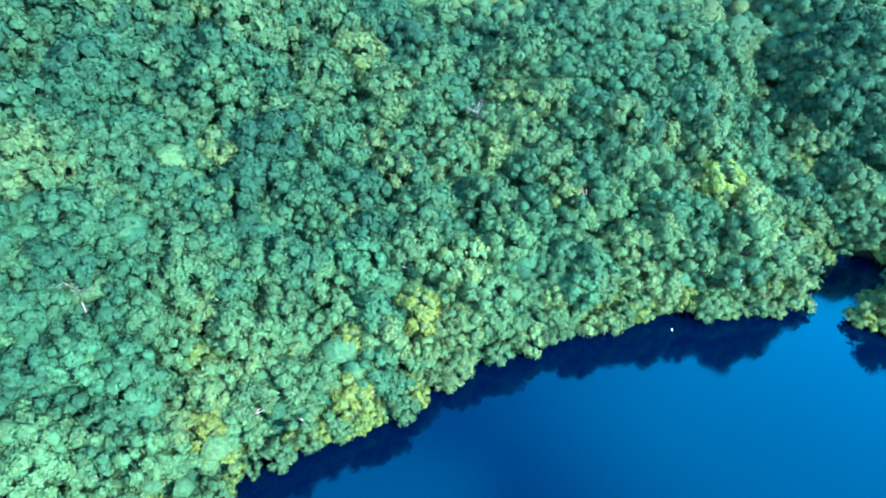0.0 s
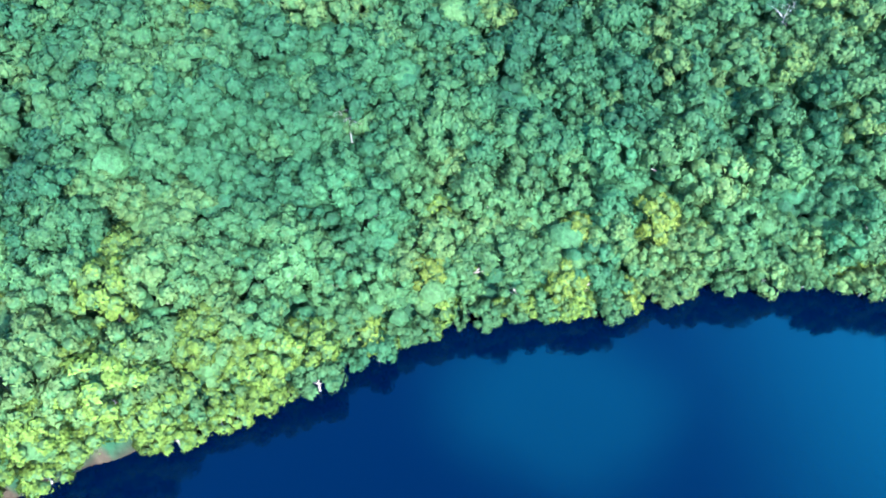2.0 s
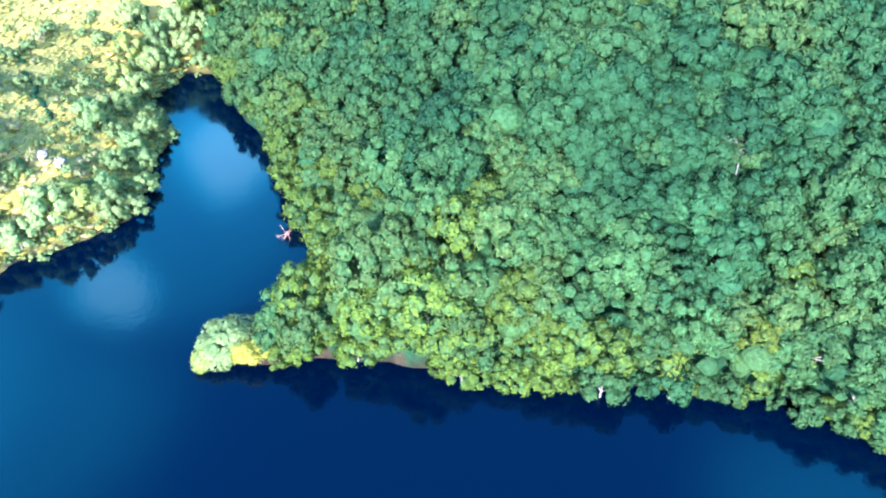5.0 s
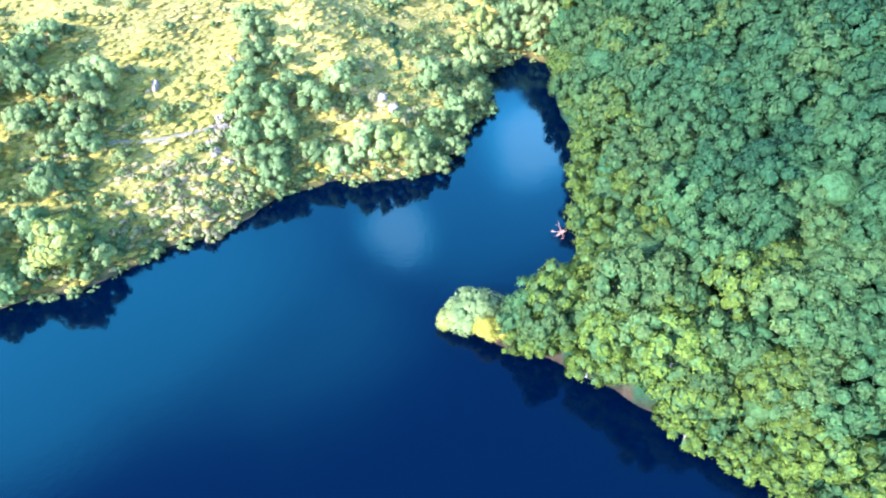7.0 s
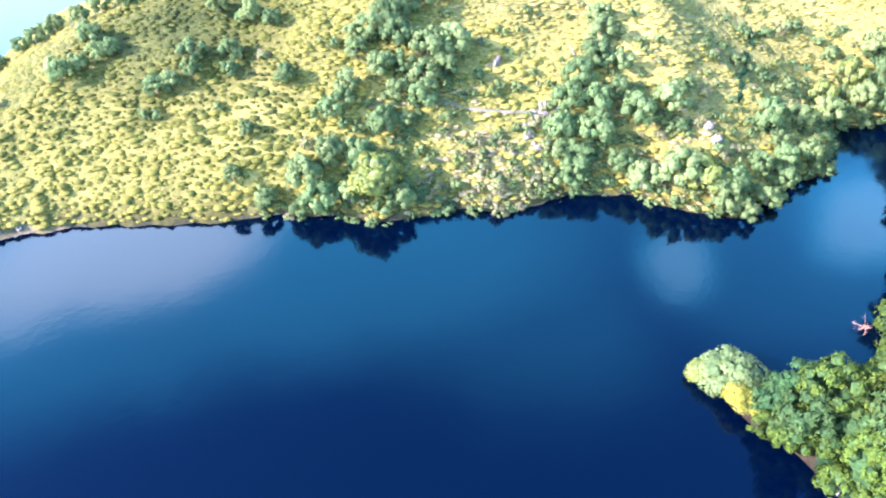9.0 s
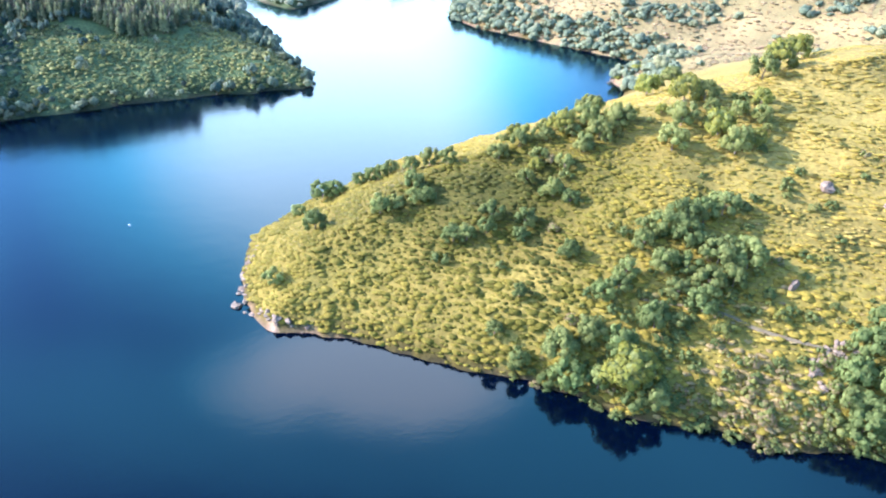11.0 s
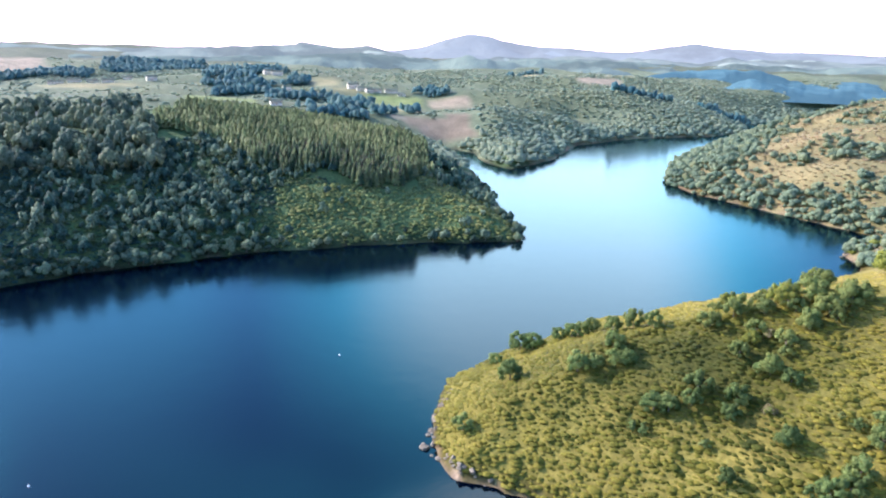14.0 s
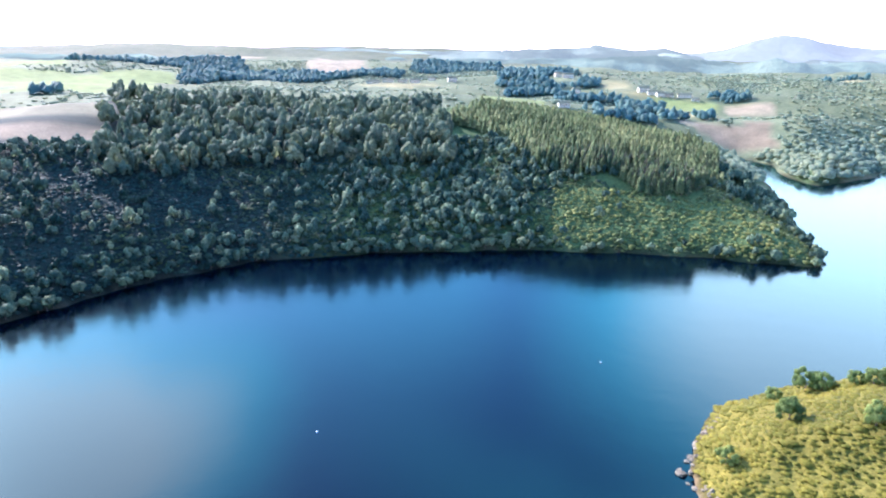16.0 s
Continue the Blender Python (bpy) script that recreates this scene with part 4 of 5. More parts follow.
# bushes and trees standing in the heath: place, radius
HEATH_BUSHES = [(-72, -150, 1.5), (-67, -132, 2.0), (-80, -152, 2.6), (-83, -150, 2.2), (-87, -145, 1.8), (-89, -142, 1.8), (-91, -141, 1.8),
                (-94, -141, 1.8), (-94, -132, 1.7), (-98, -130, 2.1), (-99, -124, 2.0), (-87, -121, 1.9), (-77, -120, 1.9), (-81, -119, 1.9),
                (-85, -118, 1.9), (-87, -116, 1.6), (-84, -103, 2.1), (-86, -101, 1.8), (-93, -101, 2.4), (-90, -99, 1.8), (-94, -93, 1.5),
                (-97, -95, 1.8), (-97, -82, 2.0), (-85, -83, 1.4), (-77, -81, 1.6), (-52, -123, 1.8), (-107, -92, 1.5), (-105, -98, 1.5)]
HEATH_GROVE = [(-95, -71, 1.9), (-98, -70, 1.9), (-101, -71, 1.9), (-113, -72, 2.6), (-117, -71, 2.7), (-114, -67, 2.6), (-126, -68, 2.8),
               (-121, -69, 2.4), (-107, -67, 2.3), (-110, -64, 2.3), (-105, -62, 2.2), (-110, -59, 2.8), (-115, -61, 2.9), (-119, -57, 2.9),
               (-113, -56, 2.5), (-106, -57, 2.2), (-98, -61, 2.4), (-101, -58, 1.9), (-108, -73, 2.0), (-111, -75, 2.0)]
SHORE_GROVE = [(-83, -69, 2.6), (-81, -65, 2.6), (-88, -67, 2.6), (-90, -62, 2.6), (-88, -52, 2.6), (-77, -74, 1.8), (-79, -68, 1.8), (-84, -61, 2.1)]
GULLY_GROVE = [(-138, -33, 2.5), (-133, -27, 2.4), (-132, -32, 2.7), (-126, -33, 2.6), (-120, -33, 2.8), (-122, -28, 2.9), (-127, -25, 2.3),
               (-115, -32, 2.8), (-117, -26, 2.8), (-111, -31, 2.2), (-112, -28, 2.5), (-124, -20, 2.9), (-129, -15, 2.9), (-109, -27, 2.7),
               (-114, -15, 3.0), (-115, -20, 2.2), (-116, -9, 3.0), (-142, -35, 2.2)]
INLET_GROVE = [(-115, 0, 2.8), (-115, 4, 2.3), (-120, 1, 2.2), (-127, 4, 2.0), (-132, 8, 2.2), (-137, 12, 2.4), (-139, 3, 2.4),
               (-154, 14, 2.6), (-163, 20, 2.7), (-121, 7, 2.2), (-145, 9, 2.4), (-159, 12, 2.8), (-166, 16, 3.0), (-169, 23, 3.0), (-129, 9, 2.0),
               (-115, -17, 1.6), (-126, -12, 1.7), (-167, 29, 2.8), (-172, 29, 2.9), (-165, 24, 2.4), (-175, 20, 2.6), (-170, 34, 2.7), (-163, 31, 2.2)]
RIDGE_GROVE = [(-176, -127, 3.4), (-183, -124, 3.4), (-150, -97, 3.3), (-141, -91, 3.1), (-154, -94, 3.0), (-131, -101, 2.7), (-126, -102, 2.7),
               (-128, -108, 2.8), (-123, -110, 2.4), (-118, -111, 2.0), (-115, -115, 2.1), (-144, -83, 3.1), (-142, -77, 2.7), (-173, -91, 2.8),
               (-181, -92, 3.3), (-196, -95, 3.5), (-160, -83, 2.2), (-133, -87, 2.7), (-147, -76, 2.1), (-107, -115, 2.2), (-112, -107, 2.0)]
for line, count in (((-104, -98, -118, -104, -134, -101, -146, -93), 16), ((-110, -119, -124, -120, -140, -122, -158, -128), 18), ((-144, -90, -150, -80, -160, -78), 8)):
    for k in range(count):
        f = (k + rng.uniform(0, 1)) / count * (len(line) // 2 - 1)
        i = int(f)
        f -= i
        RIDGE_GROVE.append((line[2 * i] * (1 - f) + line[2 * i + 2] * f + rng.normal(0, 2.4), line[2 * i + 1] * (1 - f) + line[2 * i + 3] * f + rng.normal(0, 3.0), rng.uniform(0.9, 2.0)))
for spots, tones, tail, group in (
        (HEATH_BUSHES, (0.3, 0.62), "rounded bush standing alone in golden heath", "bushes on the heath"),
        (HEATH_GROVE, (0.3, 0.66), "oak in a grove on the heath slope", "trees of the heath grove"),
        (SHORE_GROVE, (0.3, 0.66), "broadleaf tree at the foot of the heath", "trees below the heath"),
        (GULLY_GROVE, (0.25, 0.6), "broadleaf tree in a gully of the heath", "trees of the gully"),
        (INLET_GROVE, (0.35, 0.82), "broadleaf tree on the heath side of the inlet", "trees of the inlet"),
        (RIDGE_GROVE, (0.62, 0.86), "rounded tree on the ridge of the heath", "trees on the ridge")):
    for tx, ty, r in spots:
        tree("heath", BUSH, tx, ty, r * rng.uniform(0.95, 1.2) / 2.75, rng.uniform(*tones), tail, group, category="bush" if spots is HEATH_BUSHES else "heath_tree",
             tallness=rng.uniform(0.95, 1.3), foot=(1.9, 0.2), leaf=HEATH_TREE_LEAF)
tree("heath", BUSH, -87.5, -57, 4.6 / 2.9, 0.86, "broad round willow at the water's edge", "trees below the heath", category="heath_tree", tallness=0.95, leaf=HEATH_TREE_LEAF)
tree("heath", BUSH, -117, -5, 4.4 / 2.9, 0.86, "broad leafy tree beside the inlet", "trees of the inlet", category="heath_tree", tallness=0.8, leaf=HEATH_TREE_LEAF)
tree("heath", BUSH, -118, -9, 3.0 / 2.9, 0.84, "broadleaf tree beside the inlet", "trees of the inlet", category="heath_tree", tallness=0.8, leaf=HEATH_TREE_LEAF)

# scrub along the heath's shore and round its groves
ex, ey = scatter(rng, (-180, -110, -60, 30), 2.2, lambda x, y: on_heath(x, y) | ((land(x, y)[0] > -1.2) & (x < -75) & ~in_wood(x, y)))
ed = land(ex, ey)[0]
clump = np.zeros(len(ex))
for spots in (HEATH_GROVE, SHORE_GROVE, GULLY_GROVE, INLET_GROVE):
    for tx, ty, r in spots:
        clump = np.maximum(clump, np.exp(-((ex - tx) ** 2 + (ey - ty) ** 2) / (1.5 * r) ** 2))
keep = rng.random(len(ex)) < 0.95 * np.exp(-np.maximum(ed, 0) / 13) * spread(-85, -50, ey) + 0.5 * clump + 0.01
ex, ey, ed, clump = ex[keep], ey[keep], ed[keep], clump[keep]
es = np.clip(rng.normal(0.34, 0.10, len(ex)), 0.16, 0.7)
etint = np.clip(rng.normal(0.60, 0.17, len(ex)) - 0.3 * clump * (rng.random(len(ex)) < 0.6), 0.1, 0.9)
etint[rng.random(len(ex)) < 0.06 + 0.5 * np.maximum(near_to(ex, ey, -101, -41, 15, 12, 60), near_to(ex, ey, -125, -10, 13, 8, 20))] = 1.0
tagged(planted("heath_scrub", [HEATH_TREE_LEAF], SCRUB_BUSH, ex, ey, es, etint, rng), "mixed green and brownish scrub along the heath's shore", "shrubs", kind="stuff")


# ---- the bank across the water ----
def inside(x, y, ring):
    hit = np.zeros(x.shape, bool)
    for (ax, ay), (bx, by) in zip(ring, ring[1:] + ring[:1]):
        if ay != by:
            hit ^= ((ay > y) != (by > y)) & (x < (bx - ax) * (y - ay) / (by - ay) + ax)
    return hit


PLANTATION = [(15, -440), (-22, -385), (-46, -350), (-76, -331), (-107, -322), (-130, -366), (-172, -505), (-186, -590), (-60, -540)]
SCRUB = [(-43, -334), (-37, -284), (-143, -270), (-152, -310), (-158, -352), (-130, -362), (-107, -324), (-76, -331)]


def ragged(x, y, ring, much=7):
    return inside(x + much * value_noise(x, y, 17, 85), y + much * value_noise(x, y, 14, 86), ring)


def bank(x, y, lo, hi):
    dn, ds = land(x, y)
    return (ds > lo) & (ds < hi) & (ds > dn)


px_, py_ = scatter(rng, (-200, -600, 30, -300), 2.75, lambda x, y: bank(x, y, 4, 400) & ragged(x, y, PLANTATION))
psize = np.clip(rng.normal(1.0, 0.14, len(px_)), 0.6, 1.35)
ptint = np.clip(0.62 + 0.2 * value_noise(px_, py_, 30, 81) + rng.normal(0, 0.14, len(px_)), 0, 1)
edge = np.argsort(-py_ - 0.35 * px_)[:220]
others = np.ones(len(px_), bool)
others[edge] = False
tagged(planted("pine_plantation", [PINE_LEAF], INNER_CONIFER, px_[others], py_[others], psize[others], ptint[others], rng),
       "close rows of young olive-green pines on a hilltop", "pine forest", kind="stuff")
for k in edge:
    tree("pine", CONIFER, px_[k], py_[k], psize[k], (0.12, 0.58)[int(ptint[k] > 0.6)], "young pine at the edge of the plantation", "pines of the plantation edge", category="pine_tree",
         leaf=PINE_LEAF, foot=(7.0, 0.13))

bx_, by_ = scatter(rng, (-175, -420, 200, -130), 3.3, lambda x, y: bank(x, y, -0.8, 105) & ~ragged(x, y, PLANTATION) & (np.hypot(x, y) < 430))
bd = land(bx_, by_)[1]
thin = value_noise(bx_, by_, 22, 91) * 0.5 + rng.uniform(-0.6, 0.6, len(bx_)) - 0.12 * spread(20, 70, bx_) * spread(6, 18, bd) > 0.06 + 0.45 * np.exp(-bd / 8)
thin |= rng.random(len(bx_)) < 0.74 * spread(35, 75, bx_) * spread(6, 16, bd) * spread(95, 70, bd)
thin |= ragged(bx_, by_, SCRUB, 11) & (rng.random(len(bx_)) > 0.05 + 0.75 * np.exp(-np.maximum(bd, 0) / 2.5) + 0.7 * (bx_ < -146))
bx_, by_, bd = bx_[~thin], by_[~thin], bd[~thin]
bsize = np.clip(rng.normal(0.43, 0.11, len(bx_)) + 0.12 * np.exp(-np.maximum(bd, 0) / 5), 0.35, 1.1)
btall = rng.uniform(1.1, 2.1, len(bx_))
# Leaf tint falls beyond x = 20, for the bank's shaded end.
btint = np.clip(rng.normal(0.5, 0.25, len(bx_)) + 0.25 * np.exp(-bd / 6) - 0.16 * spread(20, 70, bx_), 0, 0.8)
row = np.argsort(bd)[:280]
others = np.ones(len(bx_), bool)
others[row] = False
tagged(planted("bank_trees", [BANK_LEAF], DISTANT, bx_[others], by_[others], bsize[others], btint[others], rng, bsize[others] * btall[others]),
       "scattered young broadleaf trees on a heathery bank darkened for shade", "trees", kind="stuff")
bz = height(bx_, by_)
for k in row:
    tree("bank", DISTANT, bx_[k], by_[k], bsize[k], btint[k], "young broadleaf tree on the far bank by the water", "trees on the far bank", category="young_tree", leaf=BANK_LEAF,
         tallness=rng.uniform(0.9, 1.3), z=max(bz[k], 0.0) - 0.1)

# undergrowth of the bank and the open scrub on its point
sx, sy = scatter(rng, (-165, -420, 210, -130), 2.2, lambda x, y: bank(x, y, 0.6, 110) & ~inside(x, y, PLANTATION) & (np.hypot(x, y) < 430))
open_scrub = inside(sx, sy, SCRUB)
ss = np.clip(rng.normal(2.1, 0.5, len(sx)), 0.8, 3.0)
# Undergrowth tint falls likewise, with the bank's shade in its colour.
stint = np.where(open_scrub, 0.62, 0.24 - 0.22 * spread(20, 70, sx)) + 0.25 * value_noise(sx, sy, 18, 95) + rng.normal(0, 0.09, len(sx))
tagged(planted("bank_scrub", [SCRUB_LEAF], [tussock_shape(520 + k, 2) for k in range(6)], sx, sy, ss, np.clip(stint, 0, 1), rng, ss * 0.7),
       "dark green scrub and bracken on the far bank", "shrubs", kind="stuff")

tx_, ty_ = scatter(rng, (0, -600, 260, -280), 6.5, lambda x, y: bank(x, y, 62, 210) & (x < -0.53 * y) & (x > 8 - 0.1 * (y + 380)) & ~inside(x, y, PLANTATION) & ~in_blocks(x, y, FIELDS, 3))
some = rng.random(len(tx_)) < 0.7
tx_, ty_ = tx_[some], ty_[some]
tagged(planted("tall_trees", [BANK_LEAF], DISTANT, tx_, ty_, np.clip(rng.normal(0.85, 0.22, len(tx_)), 0.45, 1.5), np.clip(rng.normal(0.68, 0.15, len(tx_)), 0.2, 0.95), rng,
               rng.uniform(1.0, 2.0, len(tx_))), "tall mixed trees along the crest of the far bank", "trees", kind="stuff")

# the hill beyond the heath: a belt of trees along its shore, bushes above, brown heath between
rx, ry = scatter(rng, (-640, -620, -250, -100), 5.0, lambda x, y: (land(x, y)[0] > -0.8) & (land(x, y)[0] < 260) & (land(x, y)[1] < 0) & (np.hypot(x, y) > 262))
rd = land(rx, ry)[0]
belt = 16 + 34 * spread(-250, -420, ry) + 10 * value_noise(rx, ry, 40, 94)
keep = rng.random(len(rx)) < 0.97 * spread(belt * 1.5, belt * 0.75, rd) + 0.012 + 0.75 * spread(0.42, 0.62, value_noise(rx, ry, 30, 96)) * spread(190, 60, rd)
rx, ry, rd = rx[keep], ry[keep], rd[keep]
rs = np.clip(rng.normal(0.60, 0.18, len(rx)) + 0.16 * np.exp(-rd / 14), 0.3, 1.4)
# Leaf colour greyed for the haze over this hill.
tagged(planted("hillside_trees", [BANK_LEAF], SMALL, rx, ry, rs, np.clip(rng.normal(0.78, 0.11, len(rx)), 0.45, 1.0), rng, rs * rng.uniform(0.8, 1.3, len(rx))),
       "pale green trees and bushes on a brown heath hill", "trees", kind="stuff")
gx, gy = scatter(rng, (-660, -400, -500, -280), 6.0, lambda x, y: in_blocks(x, y, ((-575, -352, 62, 16, 121), (-620, -372, 30, 20, 121))))
gs_ = rng.uniform(0.7, 1.3, len(gx))
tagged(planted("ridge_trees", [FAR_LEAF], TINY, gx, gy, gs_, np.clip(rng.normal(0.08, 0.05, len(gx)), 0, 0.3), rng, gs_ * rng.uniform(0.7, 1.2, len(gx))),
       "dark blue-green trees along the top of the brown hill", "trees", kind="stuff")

qx, qy = scatter(rng, (-720, -560, -255, -60), 4.4, lambda x, y: (land(x, y)[0] > 2) & (np.hypot(x, y) > 240))
qs_ = np.clip(rng.normal(3.0, 0.8, len(qx)), 1.2, 4.5)
qt = 0.68 + 0.24 * value_noise(qx, qy, 45, 97) + 0.2 * value_noise(qx, qy, 14, 98) + rng.normal(0, 0.10, len(qx))
tagged(planted("hill_scrub", [MOOR_LEAF], [tussock_shape(540 + k, 1) for k in range(5)], qx, qy, qs_, np.clip(qt, 0, 1), rng, qs_ * 0.28),
       "low brown heath and bracken on the hill beyond", "shrubs", kind="stuff")

# woods of the far country: loose scrub and hedgerow trees, and the close dark blocks
VILLAGE = [(-216, -896, 18, 9, 5.4, 4), (-223, -882, 14, 8, 4.0, -3), (-231, -874, 12, 9, 5.4, 10), (-242, -880, 16, 8, 3.4, 2), (-263, -884, 22, 8, 3.4, -8),
           (-132, -1060, 16, 9, 5.4, 8), (-144, -1050, 20, 9, 5.4, 0), (-138, -925, 14, 8, 5.4, 12), (-271, -866, 12, 8, 3.4, -15), (-91, -681, 14, 8, 3.6, 5),
           (138, -1055, 26, 9, 3.4, 6), (116, -1053, 22, 9, 4.0, 2), (95, -1056, 18, 9, 3.4, -6), (76, -1052, 20, 9, 3.6, 4), (23, -1084, 18, 9, 5.4, 14), (55, -1110, 16, 9, 5.4, -4)]
fx, fy = scatter(rng, (-1500, -1900, 1000, -380), 6.6, lambda x, y: (land(x, y)[1] > 1) & (np.hypot(x, y) > 470) & (np.hypot(x, y) < 1500) & (y < -0.42 * np.abs(x)))
fd, fr_ = land(fx, fy)[1], np.hypot(fx, fy)
fmask = value_noise(fx, fy, 130, 41) + 0.5 * value_noise(fx, fy, 45, 42) + 0.35 * value_noise(fx, fy, 18, 43)
dry = in_blocks(fx, fy, FIELDS, 3) | inside(fx, fy, PLANTATION)
for cx, cy, *_ in VILLAGE:
    r0 = math.hypot(cx, cy)
    along, across = (fx * cx + fy * cy) / r0 - r0, (fx * cy - fy * cx) / r0
    dry |= (np.abs(across) < 15) & (along > -85) & (along < 10)
block = in_blocks(fx + 9 * value_noise(fx, fy, 26, 44), fy + 9 * value_noise(fx, fy, 22, 45), WOODS) & ~dry
promontory = (fx < -0.45 * -fy) & (fr_ < 1250)
keep = ~dry & ~block & (rng.random(len(fx)) < np.where(promontory, 0.52 + 0.46 * spread(-0.5, 0.3, fmask) + 0.4 * np.exp(-fd / 40), 0.10 + 0.80 * spread(0.0, 0.5, fmask)))
px2, py2, pd2 = fx[keep], fy[keep], fd[keep]
fs = np.clip(rng.normal(0.85, 0.22, len(px2)), 0.4, 1.5) * (1 + 0.5 * np.exp(-pd2 / 25))
ftint = np.clip(0.55 + 0.22 * value_noise(px2, py2, 60, 46) + rng.normal(0, 0.08, len(px2)) - 0.12 * np.exp(-pd2 / 30), 0.12, 0.95)
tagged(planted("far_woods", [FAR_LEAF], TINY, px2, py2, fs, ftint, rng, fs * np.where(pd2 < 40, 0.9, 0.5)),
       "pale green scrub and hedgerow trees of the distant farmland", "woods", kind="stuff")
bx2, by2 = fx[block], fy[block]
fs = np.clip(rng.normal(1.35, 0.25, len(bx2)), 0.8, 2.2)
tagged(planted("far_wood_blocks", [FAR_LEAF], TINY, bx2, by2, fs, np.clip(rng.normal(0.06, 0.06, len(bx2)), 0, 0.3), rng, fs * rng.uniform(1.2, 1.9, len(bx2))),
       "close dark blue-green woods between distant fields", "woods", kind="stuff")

# ---- single things ----
def part(name, shape, material, parent, label="", smooth=False):
    v, q = shape
    ob = new(name, mesh_from(name, v, q, [material], smooth=smooth))
    ob.parent = parent
    return tagged(ob, label) if label else ob


def ground_z(x, y):
    return float(height(np.array([float(x)]), np.array([float(y)]))[0])


def box(x0, y0, z0, x1, y1, z1):
    v = np.array([(x, y, z) for z in (z0, z1) for x, y in ((x0, y0), (x1, y0), (x1, y1), (x0, y1))], float)
    return v, np.array([(3, 2, 1, 0), (4, 5, 6, 7), (0, 1, 5, 4), (1, 2, 6, 5), (2, 3, 7, 6), (3, 0, 4, 7)])


def snag(x, y, tall, wood, label, seed, tilt=(0, 0)):
    """A dead tree: bare trunk, limbs and twigs."""
    top = tagged(new("dead_tree"), label, "dead tree", "dead trees")
    part("trunk", trunk_shape(seed, tall, 0.11, 3), wood, top, smooth=True)
    r = np.random.default_rng(seed)
    for k in range(7):
        v, q = trunk_shape(seed + 10 + k, tall * 0.5, 0.045, 4)
        turned = Matrix.Translation((0, 0, tall * r.uniform(0.45, 0.95))) @ Euler((r.uniform(0.3, 1.1), 0, r.uniform(0, 6.28))).to_matrix().to_4x4()
        m = np.array(turned)
        part("limb", (v @ m[:3, :3].T + m[:3, 3], q), wood, top, smooth=True)
    top.matrix_basis = pose(x, y, ground_z(x, y) - 0.1, tilt[0], tilt[1], r.uniform(0, 360))
    return top


for k, (x, y, tall, tilt) in enumerate([(-51, 81, 6.2, (4, 3)), (-25, 95, 5.8, (0, 8)), (7, 136, 6.4, (3, 0)), (-73, 96, 7.0, (6, 2)), (-70, 27, 6.0, (0, 5)), (-51, 124, 6.4, (2, 2))]):
    snag(x, y, tall, DEADWOOD, "bleached bare dead tree standing among green crowns", 700 + 20 * k, tilt)
snag(-96.5, 26.6, 3.4, RUST, "rust-brown fallen branches lying in the shallow water", 860, (55, 20))
snag(-97.4, 26.0, 2.2, RUST, "rust-brown fallen branches lying in the shallow water", 880, (70, -30))

# the two trees at the end of the wooded point
FINE = [crown_shape(300 + k, 3.0, 4.4, 26, 1900, 0.17, 0.0, 1.5) for k in range(2)]
tree("willow", FINE, -75.2, 8.0, 3.7 / 2.9, 0.5, "round willow bush at the end of a wooded point", "bushes along the wooded shore", category="bush", tallness=0.72, z=-0.2, leaf=HEATH_TREE_LEAF, foot=(2.2, 0.16))
tree("willow", FINE, -74.2, 4.8, 2.0 / 2.9, 0.86, "bush at the end of the wooded point", "bushes along the wooded shore", category="bush", tallness=0.9, z=-0.2, leaf=HEATH_TREE_LEAF, foot=(2.2, 0.16))
gold = tree("gold", FINE, -70.9, 10.2, 2.1 / 2.9, 0.95, "small tree on bare pale stems at the water", "trees along the wooded shore", category="oak_tree", tallness=0.75, z=1.1, leaf=GOLD_LEAF)
for k in range(5):
    part("stem", trunk_shape(900 + k, 3.0, 0.12, 1), DEADWOOD, gold, "pale bare stem", smooth=True).matrix_basis = pose(0.6 * math.cos(k * 1.3), 0.6 * math.sin(k * 1.3), -2.0, 14 * math.cos(k), 14 * math.sin(k * 2), 70 * k)
tree("clump", BUSH, 78.5, 103.5, 0.95, 0.86, "bush on a low point across the cove", "bushes along the wooded shore", category="bush", tallness=0.9, z=-0.2)
for x, y, r in ((81, 105, 0.9), (82, 101, 1.0), (86, 103, 1.1), (86, 99, 1.0), (90, 101, 1.1)):
    tree("clump", BUSH, x, y, r, 0.7, "bush on a low point across the cove", "bushes along the wooded shore", category="bush", tallness=0.9)

for x, y, r in ((-262, -199, 0.7), (-268, -205, 0.9), (-274, -212, 0.8), (-280, -209, 0.9), (-287, -212, 0.8), (-272, -203, 0.8), (-266, -209, 0.5)):
    tree("spit", SMALL, x, y, r, 0.8, "rounded bush on a rocky spit", "bushes on the spit", category="bush", tallness=0.7, leaf=HEATH_TREE_LEAF, foot=(1.5, 0.14))


def boulder(x, y, size, seed, label, flat=0.7, sink=0.3):
    r = np.random.default_rng(seed)
    v, q, _ = lump(r, np.zeros(3), (size, size * r.uniform(0.6, 1.0), size * flat), 9, 6, 0.24)
    me = mesh_from("boulder", v, q, [ROCK])
    ob = new("boulder", me)
    ob.matrix_basis = pose(x, y, max(ground_z(x, y), -0.1) + size * flat * (1 - 2 * sink) * 0.5, r.uniform(-12, 12), r.uniform(-12, 12), r.uniform(0, 360))
    return tagged(ob, label, "rock", "boulders")


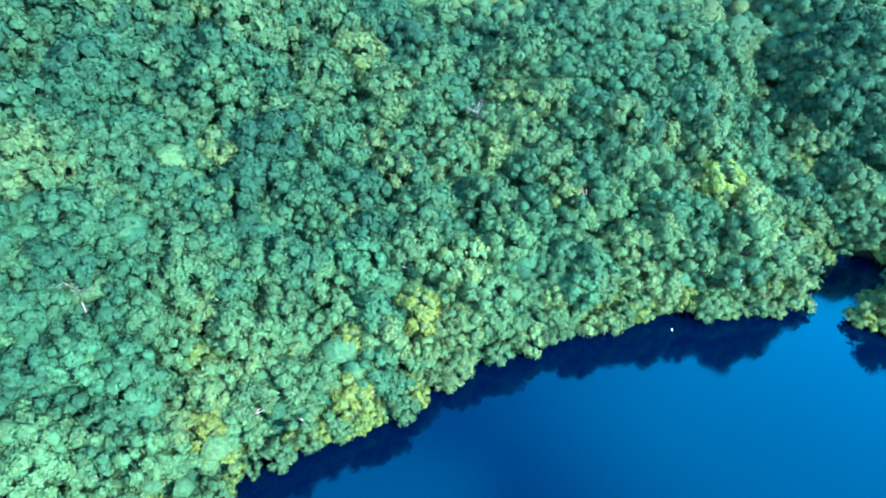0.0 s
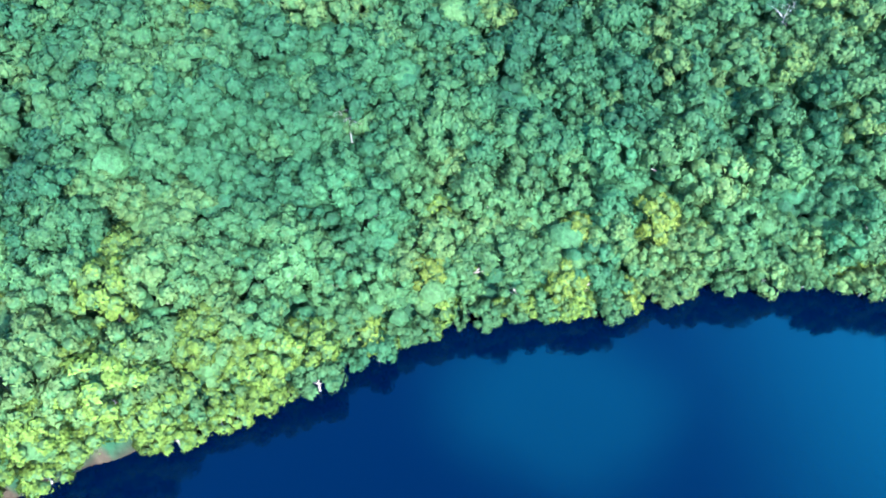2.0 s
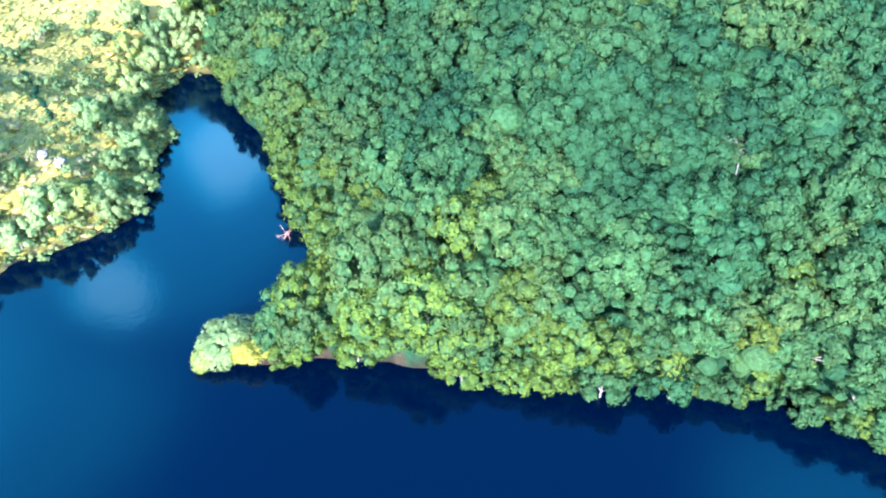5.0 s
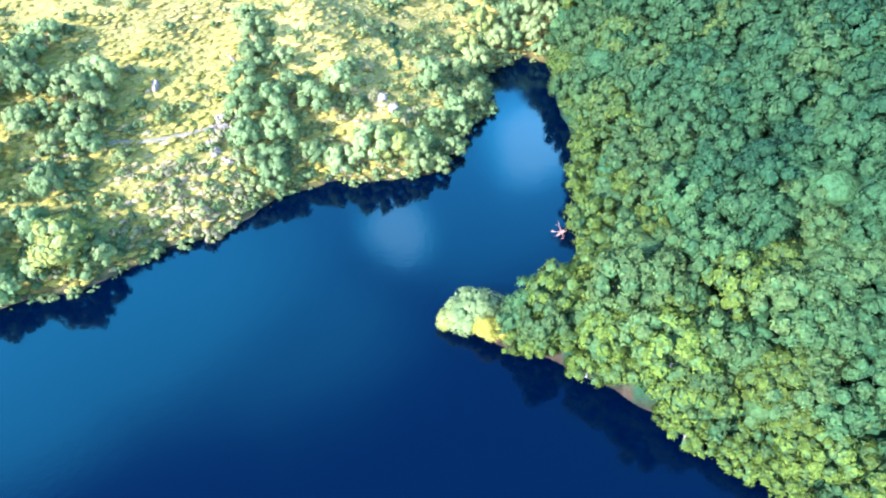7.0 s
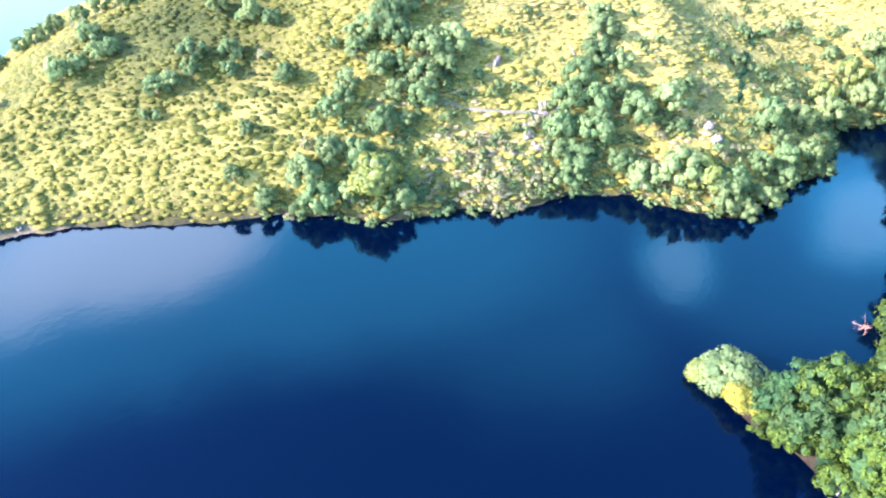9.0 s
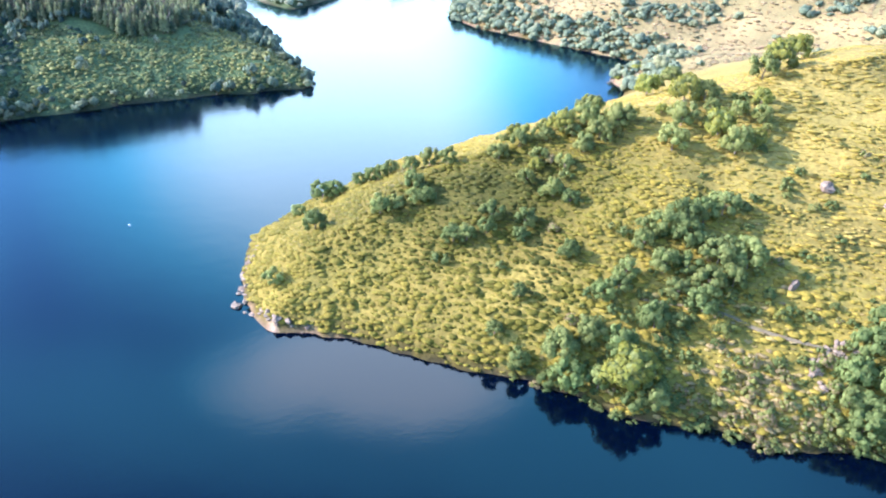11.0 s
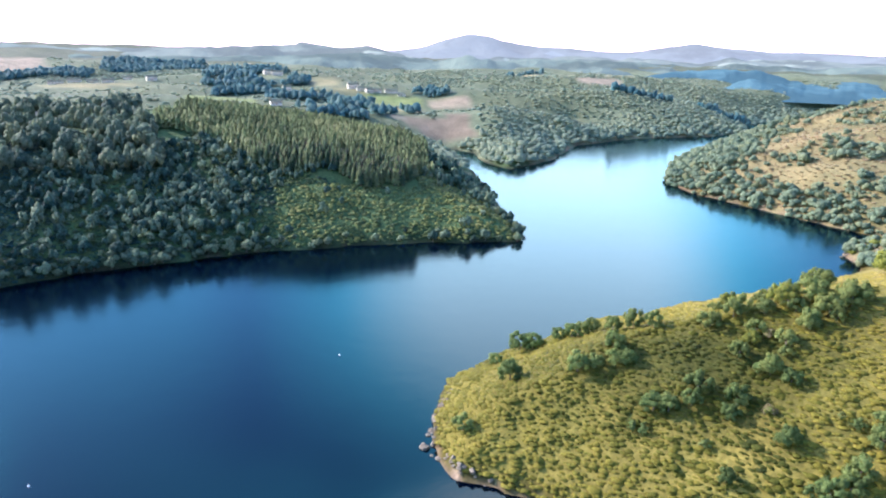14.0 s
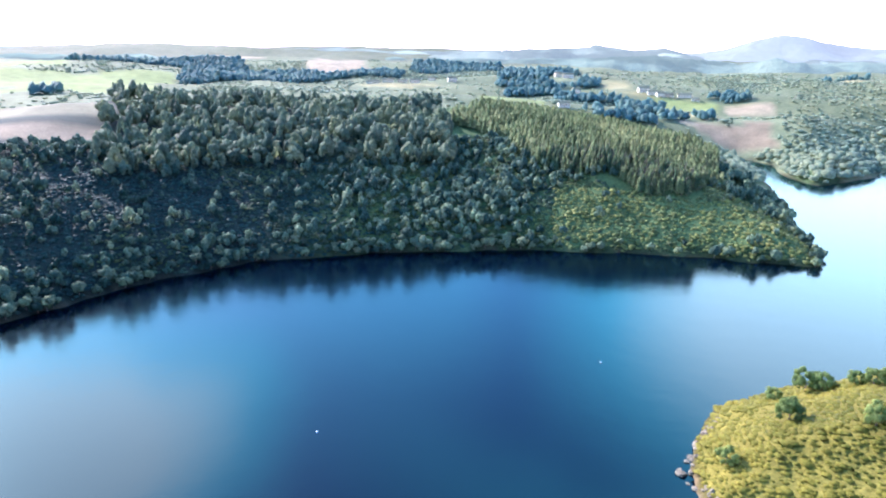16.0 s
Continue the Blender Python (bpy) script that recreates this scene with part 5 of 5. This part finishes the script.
rock_rng = np.random.default_rng(41)
for x, y, r in ((-46.6, -126, 0.9), (-47.9, -113.6, 1.0), (-49.6, -111.9, 0.9), (-52.4, -109, 0.7), (-47.6, -117, 0.6), (-49.3, -131, 0.7), (-53.6, -139, 0.7)):
    boulder(x, y, r, int(rock_rng.integers(1e6)), "pale weathered boulder on the bare tip of the heath")
rim = [(-52, -107), (-46.8, -113.5), (-44.8, -122), (-46, -130), (-51, -138), (-58, -146)]
for k in range(24):
    i = int(rock_rng.integers(len(rim) - 1))
    f = rock_rng.random()
    x = rim[i][0] + (rim[i + 1][0] - rim[i][0]) * f - 1.5 + rock_rng.normal(0, 0.35)
    y = rim[i][1] + (rim[i + 1][1] - rim[i][1]) * f + rock_rng.normal(0, 0.6)
    boulder(x, y, rock_rng.uniform(0.3, 0.8), int(rock_rng.integers(1e6)), "low brown rock at the waterline of the heath", 0.45)
for k in range(20):
    i = int(rock_rng.integers(len(rim) - 1))
    f = rock_rng.random()
    boulder(rim[i][0] + (rim[i + 1][0] - rim[i][0]) * f - 0.7 + rock_rng.normal(0, 0.3), rim[i][1] + (rim[i + 1][1] - rim[i][1]) * f + rock_rng.normal(0, 0.5),
            rock_rng.uniform(0.4, 1.0), int(rock_rng.integers(1e6)), "pale pinkish rock slab at the waterline of the heath", 0.35)
boulder(-44.4, -125.5, 1.3, 77, "mossy rock standing in the water off the heath", 0.6)
for x, y, r, f in ((-122, -49, 1.0, 1.5), (-147, -58, 1.6, 0.8), (-127, -5, 1.4, 0.7), (-129, -7, 1.1, 0.7), (-125.5, -4, 0.9, 0.7), (-150, -47, 0.9, 0.7)):
    boulder(x, y, r, int(rock_rng.integers(1e6)), "pale granite outcrop in the heath", f)
for k in range(26):
    f = rock_rng.random()
    x, y = -119 + 10 * f + rock_rng.normal(0, 0.9), -36 - 1.5 * f + rock_rng.normal(0, 1.6)
    boulder(x, y, rock_rng.uniform(0.4, 1.0), int(rock_rng.integers(1e6)), "grey granite rock in a scree strip on the heath", 0.6)
for k in range(12):
    boulder(-260 - 12 * rock_rng.random(), -199 - 15 * rock_rng.random(), rock_rng.uniform(0.6, 1.6), int(rock_rng.integers(1e6)), "pale boulder on a rocky spit", 0.6)


def draped(name, line, width, mat, lift=0.06):
    """A strip laid on the ground along a line."""
    pts = []
    for (ax, ay), (bx, by) in zip(line, line[1:]):
        n = max(2, int(math.hypot(bx - ax, by - ay) / 1.2))
        pts += [(ax + (bx - ax) * i / n, ay + (by - ay) * i / n) for i in range(n)]
    p = np.array(pts + [line[-1]])
    p = p + np.stack([value_noise(p[:, 0], p[:, 1], 6, 7), value_noise(p[:, 0], p[:, 1], 6, 8)], 1) * 0.5
    d = unit(np.gradient(p, axis=0))
    side = np.stack([-d[:, 1], d[:, 0]], 1) * width * (0.5 + 0.15 * value_noise(p[:, 0], p[:, 1], 3, 9))[:, None]
    rows = np.stack([p - side, p, p + side], 1).reshape(-1, 2)
    z = height(rows[:, 0], rows[:, 1]) + lift
    z.reshape(-1, 3)[:, 1] += 0.05
    i = np.arange(len(p) - 1)[:, None] * 3 + np.arange(2)
    return new(name, mesh_from(name, np.column_stack([rows, z]), np.stack([i, i + 1, i + 4, i + 3], -1).reshape(-1, 4), [mat], smooth=True))


tagged(draped("path", [(-100, -66), (-106, -58), (-113, -43), (-118, -36), (-125, -31), (-134, -38)], 0.5, TRACK, 0.3), "narrow bare earth track across the heath slope", "path", kind="structure")
lane = np.linspace(0, 1, 60)
lane = lane[value_noise(lane * 30, lane * 0, 1.7, 81) > -0.3]
lx, ly = -140 - 26 * lane, -4 - 1.5 * lane + 0.5 * np.sin(lane * 17) + 0.3 * np.sin(lane * 41)
tagged(planted("hedge", [OAK_LEAF], SMALL, lx, ly, np.full(len(lane), 0.14), np.full(len(lane), 0.02), rng), "thin dark hedge running up the heath", "hedge")


def buoy(x, y, size=1.0):
    top = tagged(new("buoy"), "small white buoy floating on the lake", "buoy", "buoys")
    part("float", lump(np.random.default_rng(3), np.zeros(3), (0.26, 0.26, 0.24), 10, 6, 0.0)[:2], BUOY, top, smooth=True)
    part("mast", trunk_shape(4, 0.5, 0.04, 0), BUOY, top)
    top.matrix_basis = pose(x, y, 0.08) @ Matrix.Scale(size, 4)


buoy(-38, -178)
buoy(31, -137)
buoy(41.5, 101, 0.55)


# ---- houses of the far village ----
def house(x, y, long, wide, eaves, turn, roof_mat, label):
    """Gabled house: walls, two roof slopes, chimney, door, windows."""
    top = tagged(new("house"), label, "house", "houses of the village")
    l, w, rise = long / 2, wide / 2, wide * 0.3
    v, q = box(-l, -w, -1.5, l, w, eaves)
    gable = np.array([(-l, 0, eaves + rise), (l, 0, eaves + rise)])
    v = np.concatenate([v, gable])
    q = np.concatenate([q[[0, 2, 3, 4, 5]], [(4, 7, 8, 8), (5, 9, 9, 6)]])
    me = mesh_from("wall", v, [q[:5], np.array([(4, 8, 7), (5, 6, 9)])], [WALL])
    new("wall", me).parent = top
    for s in (-1, 1):
        a, b = np.array((0, s * (w + 0.5), eaves - 0.3)), np.array((0, 0, eaves + rise + 0.05))
        up = np.array((0, 0, 0.22))
        pts = [a - (l + .4, 0, 0), a + (l + .4, 0, 0), b + (l + .4, 0, 0), b - (l + .4, 0, 0)]
        rv = np.array(pts + [p + up for p in pts])
        rq = np.array([(3, 2, 1, 0), (4, 5, 6, 7), (0, 1, 5, 4), (1, 2, 6, 5), (2, 3, 7, 6), (3, 0, 4, 7)])
        part("roof", (rv, rq), roof_mat, top)
    part("chimney", box(l * 0.5, -0.3, eaves, l * 0.5 + 0.6, 0.3, eaves + rise + 0.9), WALL, top)
    for s in (-1, 1):
        part("door", box(-0.5, s * w - 0.03, 0, 0.5, s * w + 0.03, 2.0), TIMBER, top)
        for k in range(-2, 3):
            cx = k * long / 5.2
            for floor in range(int(eaves // 2.6)):
                if k or floor:
                    pane = part("window", box(cx - 0.5, s * w - 0.02, 1.0 + 2.6 * floor, cx + 0.5, s * w + 0.02, 2.1 + 2.6 * floor), PANE, top)
                    part("sill", box(cx - 0.6, s * w - 0.1, 0.9 + 2.6 * floor, cx + 0.6, s * w + 0.1, 1.0 + 2.6 * floor), WALL, pane)
    top.matrix_basis = pose(x, y, ground_z(x, y), 0, 0, turn)


for x, y, a, b, c, turn in VILLAGE:
    low = c < 4.5
    house(x, y, a * 0.75, b * 0.75, c * 0.85, turn, TILE, "low white farm building with a clay tile roof" if low else "white two-storey house with a clay tile roof")
